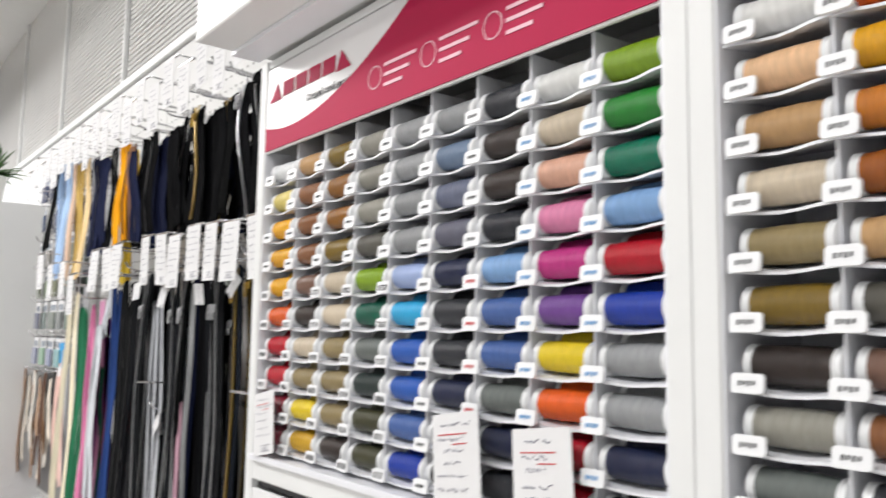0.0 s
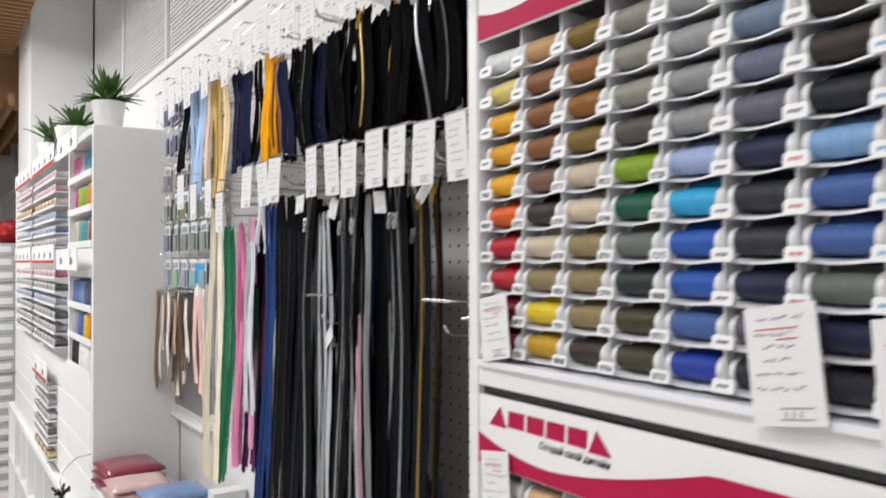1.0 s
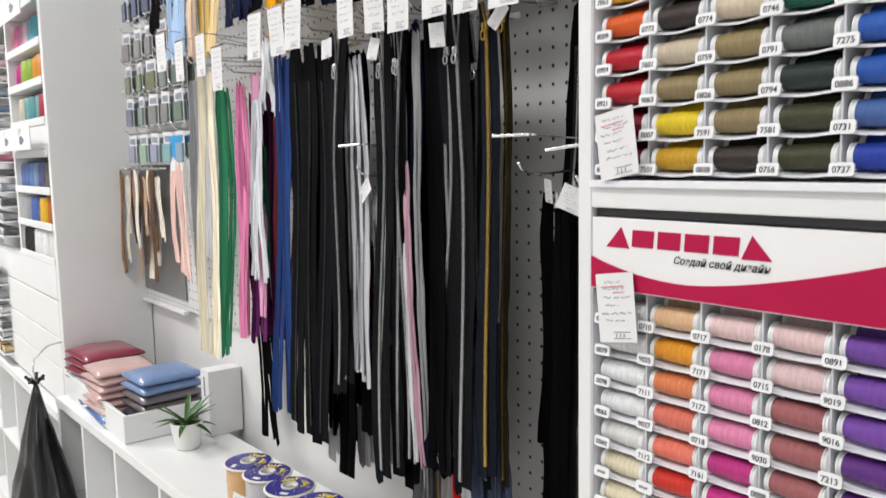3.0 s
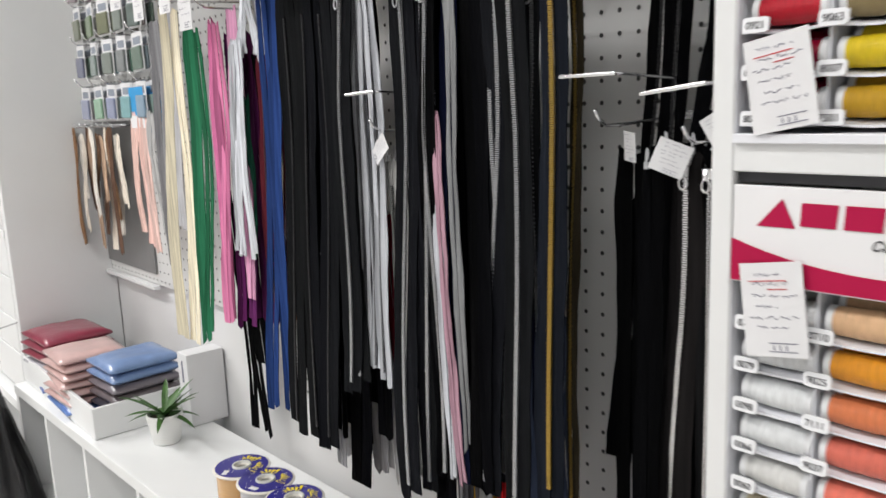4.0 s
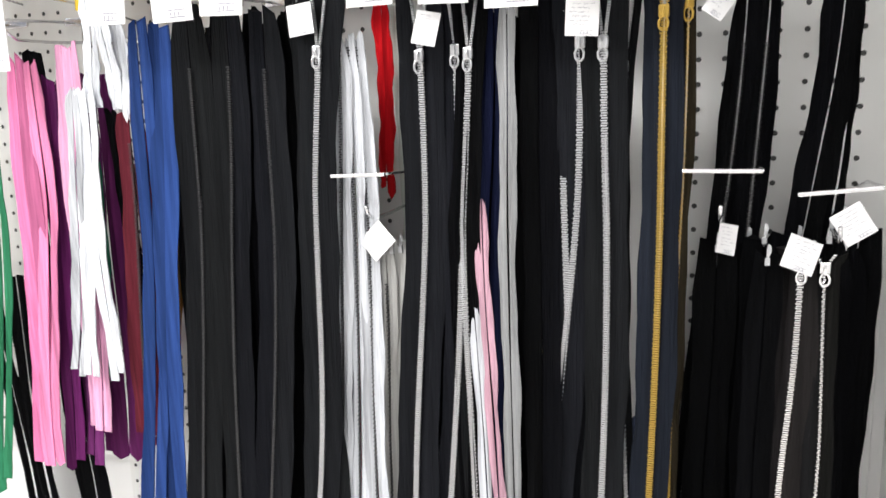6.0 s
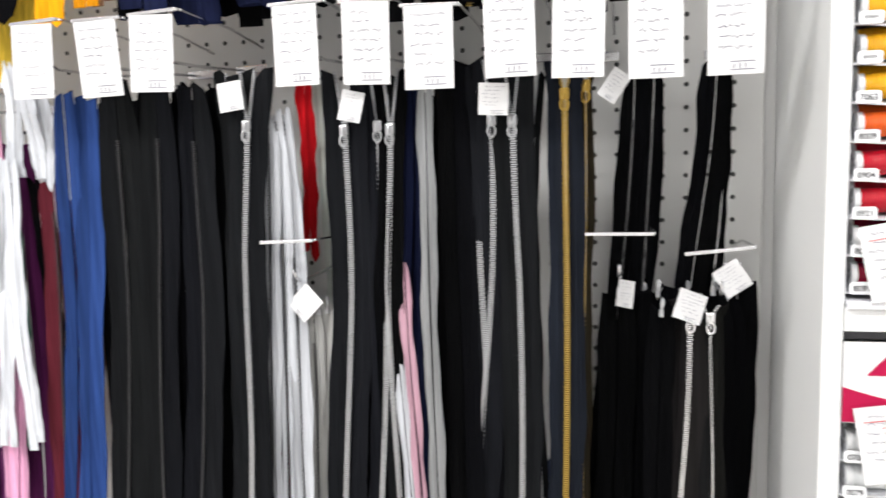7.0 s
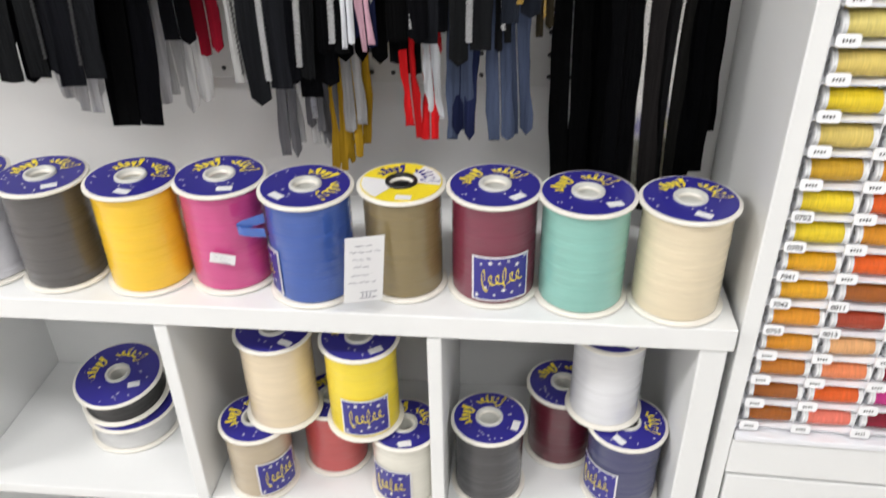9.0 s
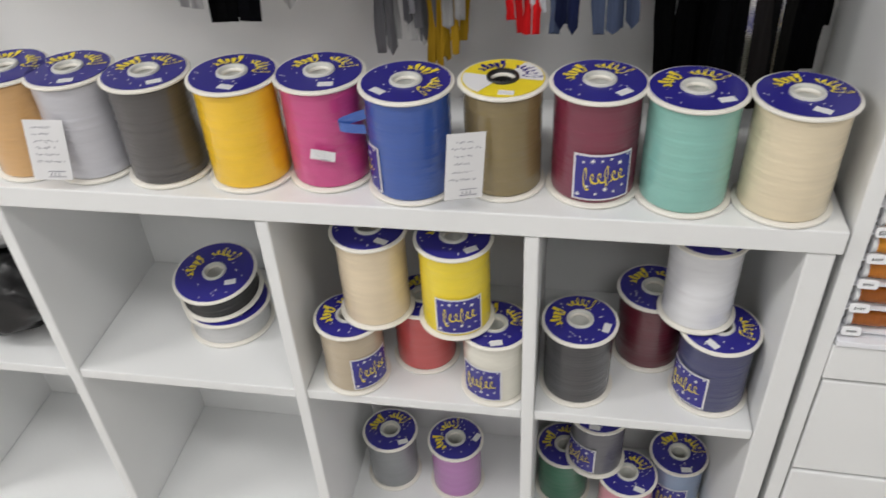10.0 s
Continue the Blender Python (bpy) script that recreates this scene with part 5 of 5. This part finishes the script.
base_z = SHELF_Z + 0.010
for k, (c, nm) in enumerate((((0.1, 0.16, 0.42), "blue"), ((0.16, 0.2, 0.32), "grey-blue"), ((0.4, 0.4, 0.45), "grey"), ((0.22, 0.025, 0.05), "burgundy"), ((0.25, 0.03, 0.06), "burgundy"), ((0.24, 0.03, 0.06), "burgundy"))):
    folded_pack(-2.295 + 0.006 * (k % 2), 0.055, base_z + 0.029 * k, 0.23, 0.2, 0.031, c, random.uniform(-8, 8), nm + " garment folded in glossy clear wrap")
for k in range(7):
    folded_pack(-2.045, 0.035, base_z + 0.024 * k, 0.21 - 0.004 * k, 0.19, 0.026, (0.1, 0.2, 0.5) if k == 0 else (0.62, 0.42, 0.4), random.uniform(-6, 6), "pale pink garment folded in a stack of packs" if k else "blue garment folded under the pink stack")
for k, c in enumerate(((0.03, 0.06, 0.25), (0.06, 0.06, 0.08), (0.13, 0.11, 0.12), (0.16, 0.14, 0.16), (0.16, 0.25, 0.45), (0.18, 0.28, 0.5))):
    folded_pack(-1.85, 0.105, base_z + 0.029 * k, 0.17, 0.2, 0.031, c, random.uniform(-5, 5), ("light blue" if k > 3 else "dark grey" if k else "navy") + " garment folded in glossy clear wrap")
bx = thing("white_carton", -1.675, 0.22, SHELF_Z + 0.001, "narrow white carton standing behind the tray", "box")
part("carton_body", block(-0.03, 0.03, -0.05, 0.055, 0, 0.2, 0.002), M_PAPER, bx)
part("carton_print", block(-0.004, 0.004, -0.0512, -0.0502, 0.12, 0.18), M_INK_GREY, bx)

# ---- hanging blister packs beyond the zippers ----
CARD_H = 0.1
bm = block(-0.034, 0.034, 0, 0.0012, -CARD_H, 0)
BL_CARD = mesh_of(bm, "backing_card", M_PAPER)
bm = block(-0.03, 0.03, -0.008, -0.0002, -CARD_H + 0.005, -0.036, 0.003)
BL_BODY = mesh_of(bm, "blister", M_FILM)
bm = block(-0.024, 0.024, -0.001, -0.0002, -0.031, -0.012)
BL_PRINT = mesh_of(bm, "print_block", M_COLOUR)
ROWS_BL = ((2.36, (0.02, 0.035, 0.12)), (2.25, (0.02, 0.035, 0.12)), (2.115, (0.2, 0.2, 0.17)), (2.005, (0.17, 0.17, 0.14)), (1.895, (0.16, 0.2, 0.22)), (1.77, (0.24, 0.32, 0.36)))
for r, (z, c) in enumerate(ROWS_BL):
    for k in range(5):
        x = -2.24 + 0.113 * k
        bm = bmesh.new()
        tube(bm, [(x, PEG_Y, z), (x, 0.175, z - 0.004), (x, 0.16, z + 0.008), (x, 0.155, z + 0.02)], 0.0022)
        tagged(part("peg_hook", bm, M_CHROME, None, smooth=True), "single chrome peg hook with hanging packs", "hook", "peg hooks")
        for j in range(3):
            pk = put("blister_pack", BL_CARD, None, pose(x + random.uniform(-0.004, 0.004), 0.182 + 0.02 * j, z - 0.006, 0, random.uniform(-3, 3), random.uniform(-8, 8)))
            tagged(pk, "hanging blister pack on white backing card", "blister pack", "blister packs")
            put("blister", BL_BODY, pk, None, [v * random.uniform(0.8, 1.3) for v in c])
            put("print_block", BL_PRINT, pk, None, (0.25, 0.28, 0.33) if r > 1 else (0.3, 0.33, 0.4))
for k, x in enumerate((-1.83, -1.77)):
    fan = thing("blue_pack", x, 0.18 + 0.02 * k, 1.63, "bright blue packet hanging on the pegboard", "packet", "blue packets")
    part("packet", block(-0.05, 0.05, 0, 0.004, 0, 0.12, 0.001), M_COLOUR, fan, colour=(0.03, 0.3, 0.62))
    part("white_band", block(-0.05, 0.05, -0.0015, -0.0003, 0.012, 0.045), M_PAPER, fan)

# dark board with lace and ribbons on a rail
db = thing("dark_board", -2.235, PEG_Y - 0.003, 1.2, "dark grey board behind hanging lace and trims", "board")
part("board_sheet", block(-0.19, 0.22, -0.004, 0.0, 0, 0.46), M_DARKPANEL, db)
bm = bmesh.new()
tube(bm, [(-0.18, -0.04, 0.45), (0.2, -0.04, 0.45)], 0.004)
for k in range(7):
    tube(bm, [(-0.16 + 0.055 * k, -0.005, 0.45), (-0.16 + 0.055 * k, -0.07, 0.445), (-0.16 + 0.055 * k, -0.078, 0.458)], 0.0025)
part("rail", bm, M_CHROME, db, smooth=True)
for k in range(14):
    c = ((0.24, 0.14, 0.08), (0.7, 0.66, 0.6), (0.12, 0.07, 0.05), (0.66, 0.6, 0.52), (0.4, 0.28, 0.2))[k % 5]
    zipper(-2.415 + 0.028 * k, 0.185 + 0.012 * (k % 3), 1.64 - 0.02 * (k % 2), 1.27 + 0.05 * ((k * 7) % 4), 0.026, c, wave=0.014, label="strip of lace trim hanging from a rail", group="lace trims")
for k in range(4):
    zipper(-1.86 + 0.04 * k, 0.18, 1.68, 1.36 - 0.03 * (k % 3), 0.036, ((0.66, 0.45, 0.4), (0.6, 0.4, 0.36), (0.62, 0.44, 0.4), (0.5, 0.5, 0.5))[k], wave=0.01, label="pale pink ribbon trim hanging from a hook", group="ribbon trims")
zipper(-1.64, 0.17, 1.9, 1.3, 0.06, (0.2, 0.2, 0.21), label="long grey ribbon hanging on the pegboard", group="ribbon trims")
zipper(-1.56, 0.17, 1.92, 1.4, 0.05, (0.5, 0.5, 0.52), label="long pale ribbon hanging on the pegboard", group="ribbon trims")

# ---- carton stack in the far aisle ----
for k in range(19):
    gb = thing("carton", -6.75 + random.uniform(-0.015, 0.015), 0.05 + random.uniform(-0.01, 0.01), 0.1 * k, "flat grey carton in a tall stack", "box", "stacked cartons")
    part("carton_body", block(-0.55, 0.55, -0.3, 0.22, 0.001, 0.099, 0.004), M_BOX, gb)
    part("carton_label", block(0.551, 0.553, -0.2, -0.05, 0.03, 0.075), M_PAPER, gb)
lumpy("red_bag", -6.5, 0.0, 1.99, 0.16, 0.12, 0.095, mat("red_cloth", (0.4, 0.01, 0.015), 0.6), "red cloth bag lying on stacked cartons", "bag", 2.0)

# ---- floor tiles ----
bm = block(-0.2985, 0.2985, -0.2985, 0.2985, -0.006, 0.0, 0.0015)
TILE = mesh_of(bm, "tile", M_FLOOR)
fl = bpy.data.objects["floor"]
for i in range(21):
    for j in range(9):
        put("tile", TILE, fl, pose(-9.45 + 0.6 * i, -4.4 + 0.6 * j, 0))
